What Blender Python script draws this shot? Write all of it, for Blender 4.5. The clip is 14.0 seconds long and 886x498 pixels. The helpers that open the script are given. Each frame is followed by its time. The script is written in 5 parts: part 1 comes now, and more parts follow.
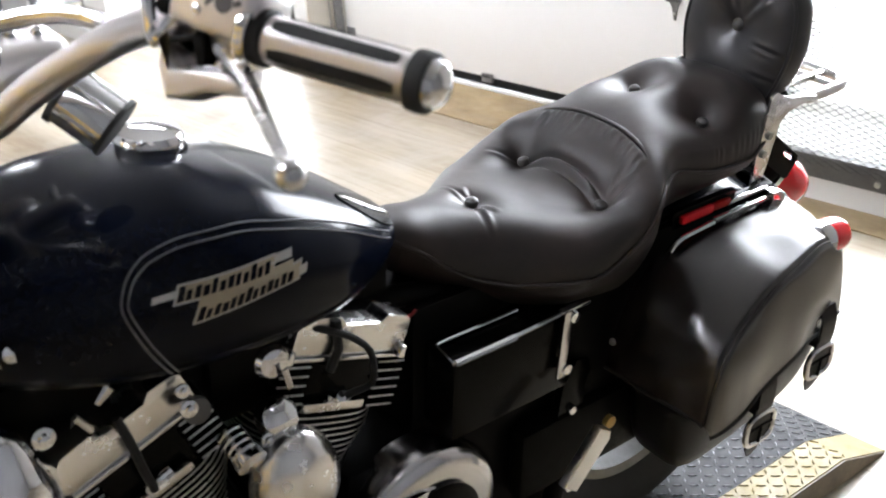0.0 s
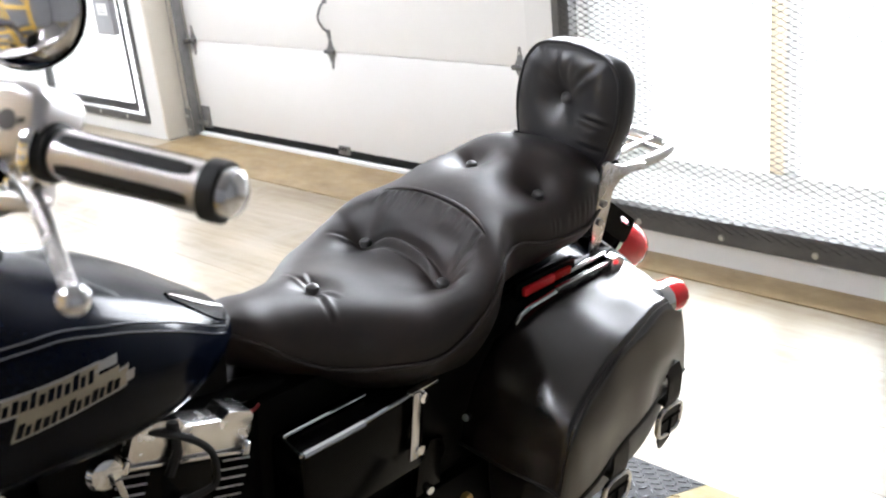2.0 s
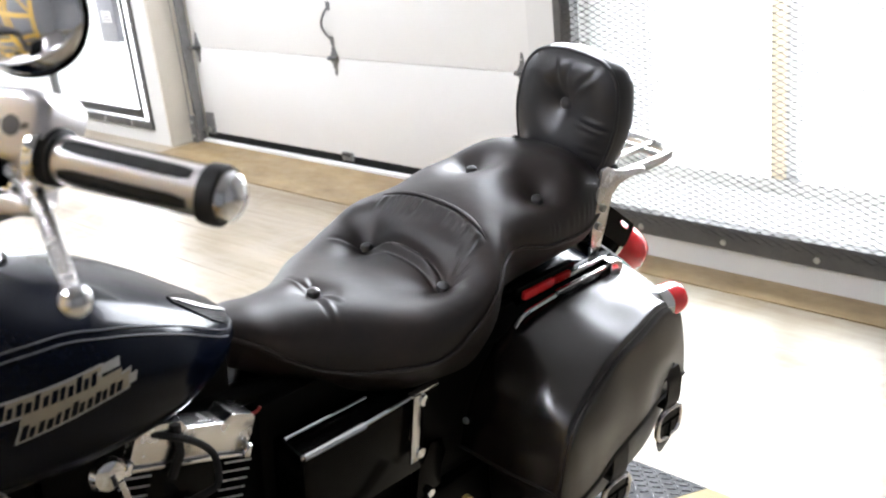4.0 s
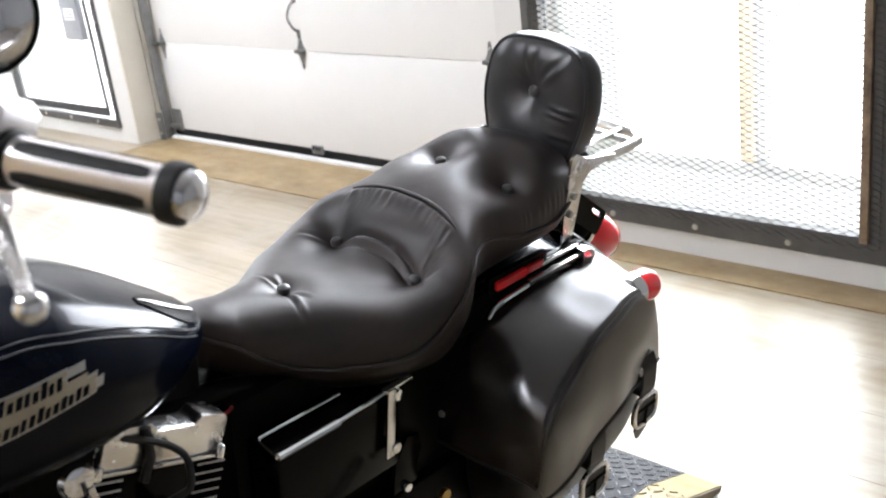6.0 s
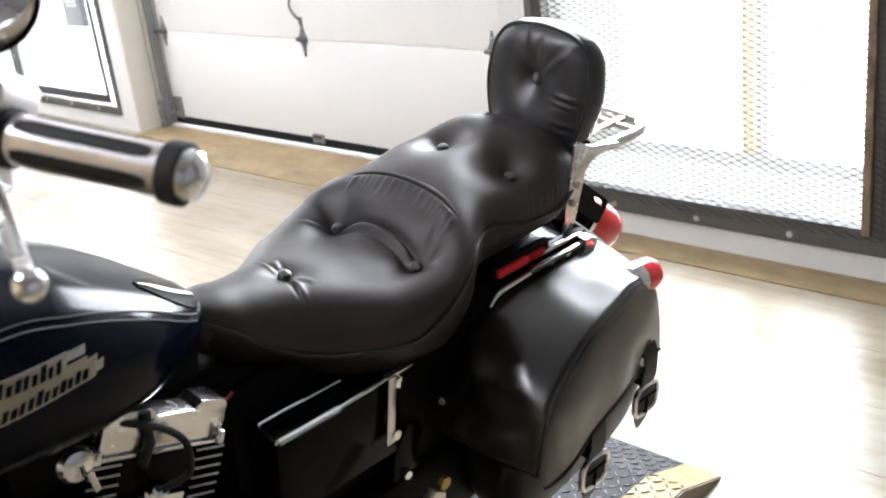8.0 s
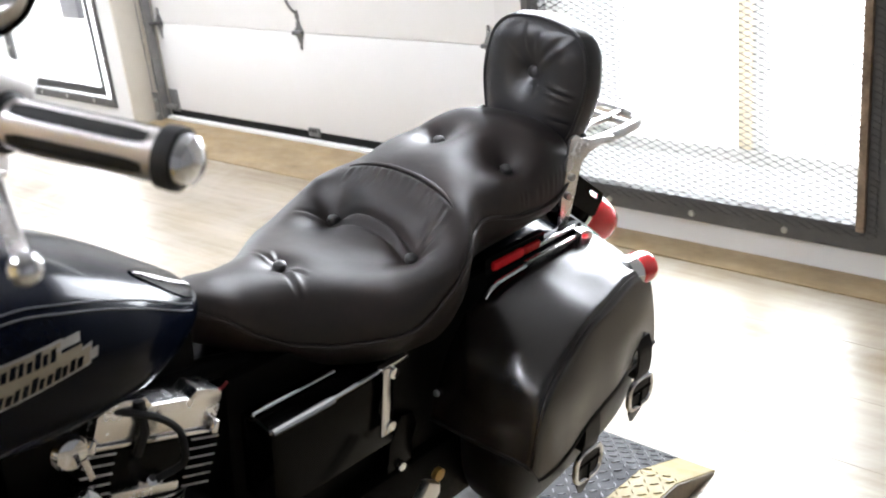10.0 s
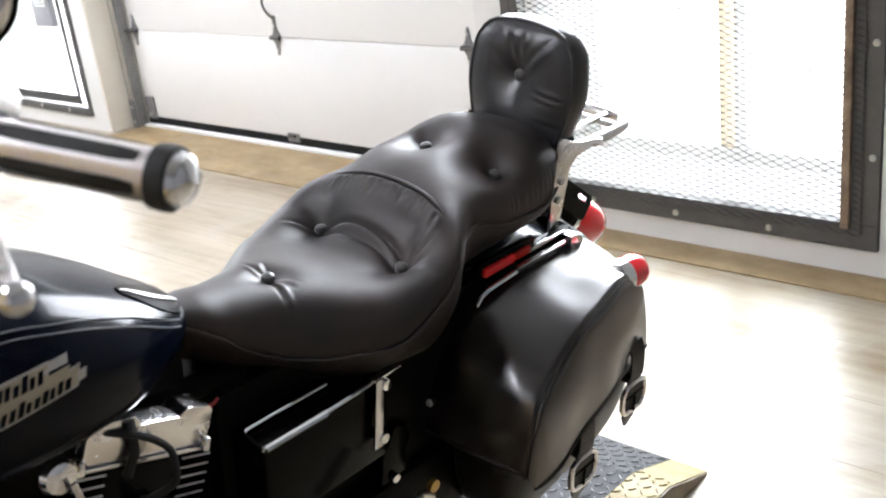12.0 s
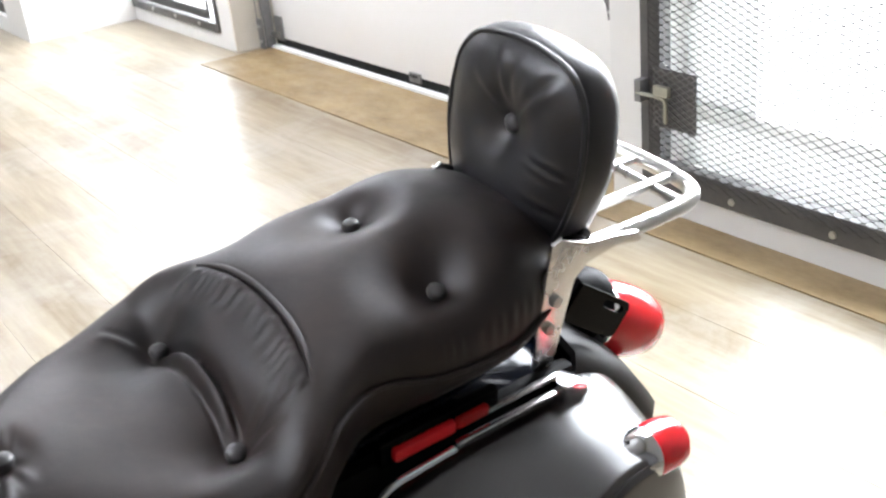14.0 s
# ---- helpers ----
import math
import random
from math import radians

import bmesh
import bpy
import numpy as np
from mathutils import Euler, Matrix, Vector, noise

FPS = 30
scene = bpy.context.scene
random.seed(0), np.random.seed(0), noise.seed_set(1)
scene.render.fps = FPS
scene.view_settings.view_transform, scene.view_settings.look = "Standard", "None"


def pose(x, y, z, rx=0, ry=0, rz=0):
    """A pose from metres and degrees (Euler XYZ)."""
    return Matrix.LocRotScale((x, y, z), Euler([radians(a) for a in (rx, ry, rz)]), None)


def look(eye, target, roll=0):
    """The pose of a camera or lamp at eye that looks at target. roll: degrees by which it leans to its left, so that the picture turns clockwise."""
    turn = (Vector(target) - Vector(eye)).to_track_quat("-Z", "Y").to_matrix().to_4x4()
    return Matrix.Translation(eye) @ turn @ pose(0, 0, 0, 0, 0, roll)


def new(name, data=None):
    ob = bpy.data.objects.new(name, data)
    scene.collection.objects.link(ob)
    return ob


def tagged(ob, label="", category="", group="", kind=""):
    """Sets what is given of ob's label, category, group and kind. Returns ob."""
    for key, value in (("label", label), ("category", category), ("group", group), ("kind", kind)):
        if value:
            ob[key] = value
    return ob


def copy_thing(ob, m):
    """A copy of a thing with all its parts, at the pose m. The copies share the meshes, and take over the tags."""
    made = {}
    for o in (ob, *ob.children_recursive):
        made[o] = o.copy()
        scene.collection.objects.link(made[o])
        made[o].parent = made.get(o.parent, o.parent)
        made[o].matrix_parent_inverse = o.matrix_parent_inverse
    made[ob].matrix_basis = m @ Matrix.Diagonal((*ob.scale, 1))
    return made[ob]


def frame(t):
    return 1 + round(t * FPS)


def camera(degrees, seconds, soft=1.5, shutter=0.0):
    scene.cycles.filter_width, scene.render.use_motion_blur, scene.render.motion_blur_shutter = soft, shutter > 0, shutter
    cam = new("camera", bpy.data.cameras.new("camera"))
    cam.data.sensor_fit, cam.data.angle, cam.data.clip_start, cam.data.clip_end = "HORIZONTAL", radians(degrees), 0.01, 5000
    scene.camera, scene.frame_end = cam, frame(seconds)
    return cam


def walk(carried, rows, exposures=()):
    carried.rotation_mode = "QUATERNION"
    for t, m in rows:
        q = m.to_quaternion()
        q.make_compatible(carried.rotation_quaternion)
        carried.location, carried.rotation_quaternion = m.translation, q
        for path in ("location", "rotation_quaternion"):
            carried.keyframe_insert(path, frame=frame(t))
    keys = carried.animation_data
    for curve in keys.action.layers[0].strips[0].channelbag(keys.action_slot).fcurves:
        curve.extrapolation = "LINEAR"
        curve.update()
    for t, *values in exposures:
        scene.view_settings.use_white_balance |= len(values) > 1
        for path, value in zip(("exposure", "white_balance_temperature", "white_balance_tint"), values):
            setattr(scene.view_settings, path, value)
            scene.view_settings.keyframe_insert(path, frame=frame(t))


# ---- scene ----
cam = camera(45.5, 14.0, soft=2.0)
cam.data.dof.use_dof, cam.data.dof.focus_distance, cam.data.dof.aperture_fstop = True, 1.9, 8.5
PATH = [
    (0, (-0.983, -1.021, 1.32), (0.085, 0.478, 0.536), -5.1),
    (0.5, (-0.962, -1.028, 1.327), (0.185, 0.432, 0.584), -4.5),
    (1, (-0.947, -1.042, 1.344), (0.296, 0.368, 0.66), -5.0),
    (1.5, (-0.937, -1.039, 1.34), (0.347, 0.336, 0.66), -5.9),
    (2, (-0.938, -1.041, 1.336), (0.344, 0.33, 0.646), -5.9),
    (2.5, (-0.942, -1.049, 1.339), (0.339, 0.332, 0.669), -5.7),
    (5, (-0.943, -1.056, 1.337), (0.346, 0.308, 0.646), -6.8),
    (5.5, (-0.933, -1.055, 1.337), (0.373, 0.292, 0.645), -7.1),
    (6, (-0.93, -1.048, 1.334), (0.378, 0.293, 0.634), -7.1),
    (6.5, (-0.93, -1.049, 1.333), (0.379, 0.292, 0.633), -7.1),
    (7, (-0.931, -1.049, 1.332), (0.37, 0.296, 0.625), -7.0),
    (7.5, (-0.929, -1.043, 1.328), (0.375, 0.295, 0.613), -6.7),
    (8, (-0.929, -1.043, 1.327), (0.373, 0.295, 0.611), -6.7),
    (10.5, (-0.932, -1.044, 1.321), (0.374, 0.284, 0.594), -6.2),
    (11, (-0.929, -1.039, 1.319), (0.378, 0.283, 0.583), -6.3),
    (11.5, (-0.92, -1.03, 1.315), (0.393, 0.274, 0.557), -6.5),
    (12, (-0.925, -1.017, 1.325), (0.408, 0.285, 0.598), -7.0),
    (12.5, (-0.92, -0.972, 1.328), (0.395, 0.322, 0.557), -10.4),
    (12.7, (-0.896, -0.953, 1.325), (0.458, 0.264, 0.498), -9.3),
    (12.8, (-0.868, -0.945, 1.320), (0.467, 0.274, 0.464), -9.3),
    (12.9, (-0.82, -0.94, 1.314), (0.486, 0.314, 0.463), -10.0),
    (13, (-0.765, -0.933, 1.313), (0.53, 0.364, 0.513), -9.5),
    (13.1, (-0.721, -0.942, 1.322), (0.559, 0.399, 0.572), -8.9),
    (13.2, (-0.672, -0.939, 1.322), (0.587, 0.420, 0.570), -8.4),
    (13.5, (-0.531, -0.915, 1.325), (0.694, 0.45, 0.526), -7.1),
    (13.7, (-0.437, -0.866, 1.319), (0.705, 0.546, 0.481), -8.0),
    (14, (-0.259, -0.757, 1.298), (0.756, 0.744, 0.45), -6.0),
]
walk(cam, [(t, look(eye, target, roll)) for t, eye, target, roll in PATH])

# ---- light ----
world = bpy.data.worlds.new("sky")
scene.world = world
world.use_nodes = True
wn = world.node_tree
sky = wn.nodes.new("ShaderNodeTexSky")
sky.sky_type, sky.sun_disc = "NISHITA", False
sky.sun_elevation, sky.sun_rotation = radians(48), radians(70)
wn.nodes["Background"].inputs["Strength"].default_value = 0.12
wn.links.new(sky.outputs["Color"], wn.nodes["Background"].inputs["Color"])

sun = new("sun", bpy.data.lights.new("sun", "SUN"))
sun.data.energy, sun.data.angle, sun.data.color = 3.0, radians(0.6), (1.0, 0.96, 0.9)
sun.matrix_world = look((12, -6, 14), (3, 1, 0))


def skylight(x, y, z, wide, high, power):
    """An added area lamp, unseen high in a gate opening, for sky daylight."""
    a = bpy.data.lights.new("skylight", "AREA")
    a.shape, a.size, a.size_y, a.energy, a.color = "RECTANGLE", wide, high, power, (0.90, 0.94, 1.03)
    ob = new("skylight", a)
    ob.matrix_world = look((x, y, z), (x - 1, y, z))
    return ob


skylight(1.84, 0.67, 1.80, 1.20, 1.45, 125)
skylight(1.93, 5.0, 1.72, 1.05, 0.70, 40)

GLOW = 14.0          # bright daylight beyond the openings
PANEL = 34.0        # added ceiling panels, out of view
scene.view_settings.exposure = 0.41


# ---- materials ----
def mat(name, base, rough=0.5, metal=0.0, coat=0.0, spec=0.5, vary=0.0, vary_to=None, vscale=8.0,
        rough_vary=0.0, bump=0.0, bscale=200.0, stretch=(1, 1, 1), bump2=0.0, b2scale=14.0, emit=0.0, per_object=0.0):
    m = bpy.data.materials.new(name)
    m.use_nodes = True
    nt = m.node_tree
    b = nt.nodes["Principled BSDF"]
    b.inputs["Base Color"].default_value = (*base, 1)
    b.inputs["Roughness"].default_value = rough
    b.inputs["Metallic"].default_value = metal
    b.inputs["Coat Weight"].default_value = coat
    b.inputs["Coat Roughness"].default_value = 0.03
    b.inputs["Specular IOR Level"].default_value = spec
    if emit:
        b.inputs["Emission Color"].default_value = (*base, 1)
        b.inputs["Emission Strength"].default_value = emit
    tc = nt.nodes.new("ShaderNodeTexCoord")
    mp = nt.nodes.new("ShaderNodeMapping")
    mp.inputs["Scale"].default_value = stretch
    nt.links.new(tc.outputs["Object"], mp.inputs["Vector"])

    def noise_tex(scale, detail=6.0, rgh=0.6):
        n = nt.nodes.new("ShaderNodeTexNoise")
        n.inputs["Scale"].default_value, n.inputs["Detail"].default_value, n.inputs["Roughness"].default_value = scale, detail, rgh
        nt.links.new(mp.outputs["Vector"], n.inputs["Vector"])
        return n
    if vary:
        n1, n2 = noise_tex(vscale), noise_tex(vscale * 9)
        mx = nt.nodes.new("ShaderNodeMath")
        mx.operation = "MULTIPLY_ADD"
        nt.links.new(n2.outputs["Fac"], mx.inputs[0])
        mx.inputs[1].default_value = 0.35
        nt.links.new(n1.outputs["Fac"], mx.inputs[2])
        rp = nt.nodes.new("ShaderNodeValToRGB")
        rp.color_ramp.elements[0].position, rp.color_ramp.elements[1].position = 0.45, 0.88
        rp.color_ramp.elements[0].color = (*base, 1)
        to = vary_to or tuple(c * 1.3 for c in base)
        rp.color_ramp.elements[1].color = (*[a + (c - a) * vary for a, c in zip(base, to)], 1)
        nt.links.new(mx.outputs[0], rp.inputs["Fac"])
        nt.links.new(rp.outputs["Color"], b.inputs["Base Color"])
    if rough_vary:
        n = noise_tex(vscale * 2.3)
        mr = nt.nodes.new("ShaderNodeMapRange")
        mr.inputs["From Min"].default_value, mr.inputs["From Max"].default_value = 0.3, 0.7
        mr.inputs["To Min"].default_value, mr.inputs["To Max"].default_value = rough - rough_vary, rough + rough_vary
        nt.links.new(n.outputs["Fac"], mr.inputs["Value"])
        nt.links.new(mr.outputs["Result"], b.inputs["Roughness"])
    last = None
    for strength, sc, dist in ((bump, bscale, 0.001), (bump2, b2scale, 0.004)):
        if strength:
            n = noise_tex(sc, 4.0)
            bp = nt.nodes.new("ShaderNodeBump")
            bp.inputs["Strength"].default_value, bp.inputs["Distance"].default_value = strength, dist
            nt.links.new(n.outputs["Fac"], bp.inputs["Height"])
            if last:
                nt.links.new(last.outputs["Normal"], bp.inputs["Normal"])
            nt.links.new(bp.outputs["Normal"], b.inputs["Normal"])
            last = bp
    return m


M_WALL = mat("white_wall_paint", (0.80, 0.80, 0.79), 0.55, vary=0.6, vary_to=(0.74, 0.73, 0.71), vscale=1.5, bump=0.15, bscale=90)
M_JAMB = mat("cream_jamb_paint", (0.70, 0.66, 0.58), 0.5, vary=0.6, vary_to=(0.60, 0.56, 0.48), vscale=3, bump=0.1, bscale=120)
# grey of unseen walls, chosen so that black parts reflect little
M_BACK = mat("unseen_wall_grey", (0.24, 0.24, 0.245), 0.8, vary=0.6, vary_to=(0.19, 0.19, 0.19), vscale=1.2)
M_CEIL = mat("ceiling_paint", (0.27, 0.265, 0.26), 0.8, vary=0.5, vary_to=(0.23, 0.225, 0.22), vscale=1.0)
M_FLOOR = mat("worn_sealed_timber_floor", (0.185, 0.135, 0.075), 0.31, vary=1.0, vary_to=(0.40, 0.345, 0.255), vscale=0.9, rough_vary=0.03,
              stretch=(5.0, 0.42, 1), bump=0.06, bscale=60, spec=0.8, bump2=0.05, b2scale=3)
M_PLANK = M_FLOOR.copy()
M_PLANK.name = "worn_sealed_plank"
pn = M_PLANK.node_tree
info, addv = pn.nodes.new("ShaderNodeObjectInfo"), pn.nodes.new("ShaderNodeVectorMath")
pmap, pbsdf = pn.nodes["Mapping"], pn.nodes["Principled BSDF"]
pn.links.new(pn.nodes["Texture Coordinate"].outputs["Object"], addv.inputs[0])
pn.links.new(info.outputs["Location"], addv.inputs[1])
pn.links.new(addv.outputs["Vector"], pmap.inputs["Vector"])
tone, hsv = pn.nodes.new("ShaderNodeMapRange"), pn.nodes.new("ShaderNodeHueSaturation")
tone.inputs["To Min"].default_value, tone.inputs["To Max"].default_value = 0.93, 1.06
pn.links.new(info.outputs["Random"], tone.inputs["Value"])
pn.links.new(tone.outputs["Result"], hsv.inputs["Value"])
pn.links.new(pn.nodes["Color Ramp"].outputs["Color"], hsv.inputs["Color"])
pn.nodes["Color Ramp"].color_ramp.elements[0].position, pn.nodes["Color Ramp"].color_ramp.elements[1].position = 0.53, 0.84
# pale scuffed patches and ochre stains, uneven along the boards
scuff, scuff_map, scuff_mix = pn.nodes.new("ShaderNodeTexNoise"), pn.nodes.new("ShaderNodeMapRange"), pn.nodes.new("ShaderNodeMix")
scuff.inputs["Scale"].default_value, scuff.inputs["Detail"].default_value, scuff.inputs["Roughness"].default_value = 2.6, 9.0, 0.68
scuff.inputs["Distortion"].default_value = 0.6
pn.links.new(addv.outputs["Vector"], scuff.inputs["Vector"])
scuff_map.inputs["From Min"].default_value, scuff_map.inputs["From Max"].default_value = 0.44, 0.62
scuff_map.inputs["To Min"].default_value, scuff_map.inputs["To Max"].default_value = 0.0, 0.45
pn.links.new(scuff.outputs["Fac"], scuff_map.inputs["Value"])
scuff_mix.data_type = "RGBA"
scuff_mix.inputs["B"].default_value = (0.40, 0.375, 0.33, 1)
pn.links.new(scuff_map.outputs["Result"], scuff_mix.inputs["Factor"])
pn.links.new(hsv.outputs["Color"], scuff_mix.inputs["A"])
pn.links.new(scuff_mix.outputs["Result"], pbsdf.inputs["Base Color"])
M_STRIP = mat("worn_brown_threshold", (0.20, 0.135, 0.062), 0.42, vary=1.0, vary_to=(0.36, 0.265, 0.14), vscale=5, rough_vary=0.1, stretch=(1.5, 0.7, 1), bump=0.15, bscale=70)
M_DOOR = mat("white_door_enamel", (0.85, 0.845, 0.83), 0.38, vary=0.5, vary_to=(0.80, 0.79, 0.77), vscale=1.3, bump=0.05, bscale=160)
M_GALV = mat("galvanised_steel", (0.27, 0.27, 0.27), 0.42, 0.5, vary=0.8, vary_to=(0.17, 0.17, 0.17), vscale=25, rough_vary=0.1)
M_DKFRAME = mat("dark_grey_painted_steel", (0.075, 0.075, 0.078), 0.45, vary=0.9, vary_to=(0.12, 0.115, 0.11), vscale=14, rough_vary=0.1, bump=0.2, bscale=150)
M_RUST = mat("rusty_angle_iron", (0.10, 0.065, 0.042), 0.7, vary=1.0, vary_to=(0.30, 0.22, 0.15), vscale=18, bump=0.3, bscale=120)
M_MESH = mat("grey_expanded_metal", (0.07, 0.068, 0.067), 0.6, 0.1, vary=0.6, vscale=30)
M_WHITEFRAME = mat("white_glazing_frame", (0.84, 0.84, 0.83), 0.4, vary=0.4, vscale=3)
# white frame made translucent to imitate daylight glare over it
M_GLARE = mat("glare_white_panel", (0.90, 0.90, 0.90), 0.9, vary=0.3, vary_to=(0.84, 0.84, 0.84), vscale=3)
M_GLARE.node_tree.nodes["Principled BSDF"].inputs["Transmission Weight"].default_value = 0.5
# rail lets less through, so its imitated glare is weaker
M_RAIL = mat("glare_white_rail", (0.88, 0.87, 0.86), 0.8, vary=0.3, vary_to=(0.84, 0.82, 0.80), vscale=3)
M_RAIL.node_tree.nodes["Principled BSDF"].inputs["Transmission Weight"].default_value = 0.36
# stile paled and made translucent to imitate overexposure
M_TIMBER = mat("glare_cream_stile", (0.88, 0.80, 0.66), 0.6, vary=0.8, vary_to=(0.84, 0.72, 0.54), vscale=9, stretch=(4, 4, .5))
M_TIMBER.node_tree.nodes["Principled BSDF"].inputs["Transmission Weight"].default_value = 0.4
M_SEAL = mat("black_door_seal", (0.006, 0.006, 0.006), 0.7, spec=0.15, vary=0.6, vary_to=(0.014, 0.014, 0.014), vscale=20)
M_GREYBOX = mat("grey_lock_plate_paint", (0.33, 0.34, 0.37), 0.45, vary=0.5, vscale=12)
M_BOLT = mat("zinc_bolt", (0.62, 0.62, 0.60), 0.3, 1.0, vary=0.7, vary_to=(0.4, 0.4, 0.38), vscale=60)
M_LATCH = mat("pale_zinc_latch", (0.50, 0.50, 0.42), 0.45, 0.7, vary=0.8, vary_to=(0.36, 0.36, 0.30), vscale=40)
M_LEATHER = mat("black_seat_leather", (0.0036, 0.0031, 0.0031), 0.49, vary=1.0, vary_to=(0.024, 0.0132, 0.0105), vscale=7, rough_vary=0.05,
                bump=0.2, bscale=560, spec=0.5, bump2=0.12, b2scale=30)
M_PADLEATHER = mat("black_backrest_vinyl", (0.009, 0.009, 0.0105), 0.38, vary=0.8, vary_to=(0.022, 0.020, 0.022), vscale=9, rough_vary=0.05,
                   bump=0.2, bscale=620, spec=0.66, bump2=0.1, b2scale=34)
M_BAG = mat("black_brown_saddlebag_leather", (0.0026, 0.0023, 0.0023), 0.25, vary=0.75, vary_to=(0.016, 0.0085, 0.0068), vscale=4.5, rough_vary=0.0,
            bump=0.05, bscale=480, spec=0.9, bump2=0.0, b2scale=11)
M_BUTTON = mat("worn_button_leather", (0.060, 0.058, 0.057), 0.36, vary=0.5, vscale=60, bump=0.1, bscale=700, spec=0.6)
M_STRAP = mat("black_strap_leather", (0.005, 0.0046, 0.0044), 0.45, spec=0.3, vary=0.8, vary_to=(0.014, 0.011, 0.010), vscale=18, bump=0.3, bscale=420)
M_CHROME = mat("chrome", (0.80, 0.80, 0.815), 0.06, 1.0, rough_vary=0.025, vscale=10)
M_SATIN = mat("brushed_chrome", (0.67, 0.66, 0.67), 0.2, 1.0, rough_vary=0.05, vscale=20)
M_SOFTCHROME = mat("worn_soft_chrome", (0.72, 0.69, 0.69), 0.33, 1.0, rough_vary=0.04, vscale=20)
M_PAINT = mat("midnight_blue_paint", (0.0009, 0.0016, 0.005), 0.2, 0.0, spec=0.07, coat=0.12, vary=0.6, vary_to=(0.0018, 0.0042, 0.0115), vscale=160)
M_PAINT.node_tree.nodes["Principled BSDF"].inputs["Coat Roughness"].default_value = 0.06
M_BLACKGLOSS = mat("gloss_black_enamel", (0.002, 0.002, 0.0018), 0.2, spec=0.06, coat=0.03, vary=0.5, vscale=20)
M_BLACK = mat("satin_black_metal", (0.0013, 0.0013, 0.0014), 0.42, spec=0.06, vary=0.8, vary_to=(0.0035, 0.0033, 0.0032), vscale=30, rough_vary=0.1, bump=0.1, bscale=300)
M_FIN = mat("machined_fin_edge", (0.70, 0.69, 0.67), 0.3, 1.0, rough_vary=0.04, vscale=30)
M_POLISHED = mat("polished_aluminium", (0.90, 0.885, 0.88), 0.25, 1.0, vary=0.5, vary_to=(0.82, 0.80, 0.79), vscale=14, rough_vary=0.05)
M_RUBBER = mat("black_rubber", (0.008, 0.008, 0.008), 0.6, spec=0.3, vary=0.7, vary_to=(0.024, 0.024, 0.024), vscale=40, bump=0.2, bscale=400)
M_TYRE = mat("tyre_rubber", (0.016, 0.016, 0.016), 0.75, vary=0.7, vary_to=(0.03, 0.03, 0.03), vscale=30, bump=0.3, bscale=200)
M_SILVER = mat("silver_badge_edge", (0.44, 0.43, 0.40), 0.3, 0.8, vary=0.5, vscale=60)
M_BEIGE = mat("beige_badge_infill", (0.36, 0.31, 0.22), 0.4, vary=0.5, vscale=80)
M_PIN = mat("grey_pinstripe", (0.11, 0.113, 0.12), 0.3, coat=0.8)
M_TREAD = mat("worn_tread_steel", (0.22, 0.22, 0.23), 0.35, 0.6, vary=0.8, vary_to=(0.20, 0.20, 0.21), vscale=30)
M_PLATE = mat("grey_diamond_plate", (0.030, 0.031, 0.034), 0.6, 0.0, spec=0.25, vary=0.9, vary_to=(0.035, 0.035, 0.038), vscale=10, rough_vary=0.1, bump=0.2, bscale=220)
M_YELLOW = mat("worn_yellow_paint", (0.25, 0.18, 0.035), 0.5, vary=1.0, vary_to=(0.22, 0.18, 0.085), vscale=9, rough_vary=0.1, bump=0.2, bscale=220)
M_PLATESIDE = mat("bare_ramp_side", (0.30, 0.24, 0.16), 0.5, vary=1.0, vary_to=(0.16, 0.13, 0.10), vscale=14)
M_YELLOWPAINT = mat("yellow_rack_paint", (0.60, 0.37, 0.06), 0.4, vary=0.4, vscale=4)
M_BRASS = mat("amber_brass", (0.40, 0.26, 0.08), 0.35, 0.7)
M_REDWIRE = mat("red_wire", (0.25, 0.01, 0.012), 0.45)
M_GROUND = mat("pale_concrete_yard", (0.55, 0.54, 0.51), 0.8, vary=0.8, vary_to=(0.44, 0.43, 0.40), vscale=1.2, bump=0.2, bscale=40)
M_LAMPBODY = mat("white_lamp_housing", (0.75, 0.75, 0.75), 0.4, vary=0.3, vscale=3)


def lens_mat(name, colour, rough, trans):
    m = mat(name, colour, rough, spec=0.35, coat=0.2, vary=0.3, vscale=20)
    m.node_tree.nodes["Principled BSDF"].inputs["Transmission Weight"].default_value = trans
    return m


M_RED = lens_mat("red_lens", (0.82, 0.022, 0.03), 0.16, 0.12)
M_REFLECTOR = lens_mat("red_reflector", (0.36, 0.008, 0.008), 0.2, 0.1)


def glow_mat(name, colour, strength):
    m = bpy.data.materials.new(name)
    m.use_nodes = True
    nt = m.node_tree
    nt.nodes.remove(nt.nodes["Principled BSDF"])
    e = nt.nodes.new("ShaderNodeEmission")
    e.inputs["Color"].default_value, e.inputs["Strength"].default_value = (*colour, 1), strength
    nt.links.new(e.outputs["Emission"], nt.nodes["Material Output"].inputs["Surface"])
    return m


M_GLOW = glow_mat("bright_sky_backdrop", (0.90, 0.955, 1.0), GLOW)
M_SPOT = glow_mat("lit_downlight", (0.91, 0.945, 1.03), 320.0)
M_PANEL = glow_mat("lit_diffuser", (0.91, 0.94, 1.03), PANEL)


# ---- mesh helpers ----
def part(name, bm, material, parent=None, label="", smooth=35):
    me = bpy.data.meshes.new(name)
    bmesh.ops.recalc_face_normals(bm, faces=bm.faces)
    bm.to_mesh(me)
    bm.free()
    me.materials.append(material)
    if smooth:
        me.polygons.foreach_set("use_smooth", [True] * len(me.polygons))
        me.set_sharp_from_angle(angle=radians(smooth))
    ob = new(name, me)
    ob.parent = parent
    return tagged(ob, label)


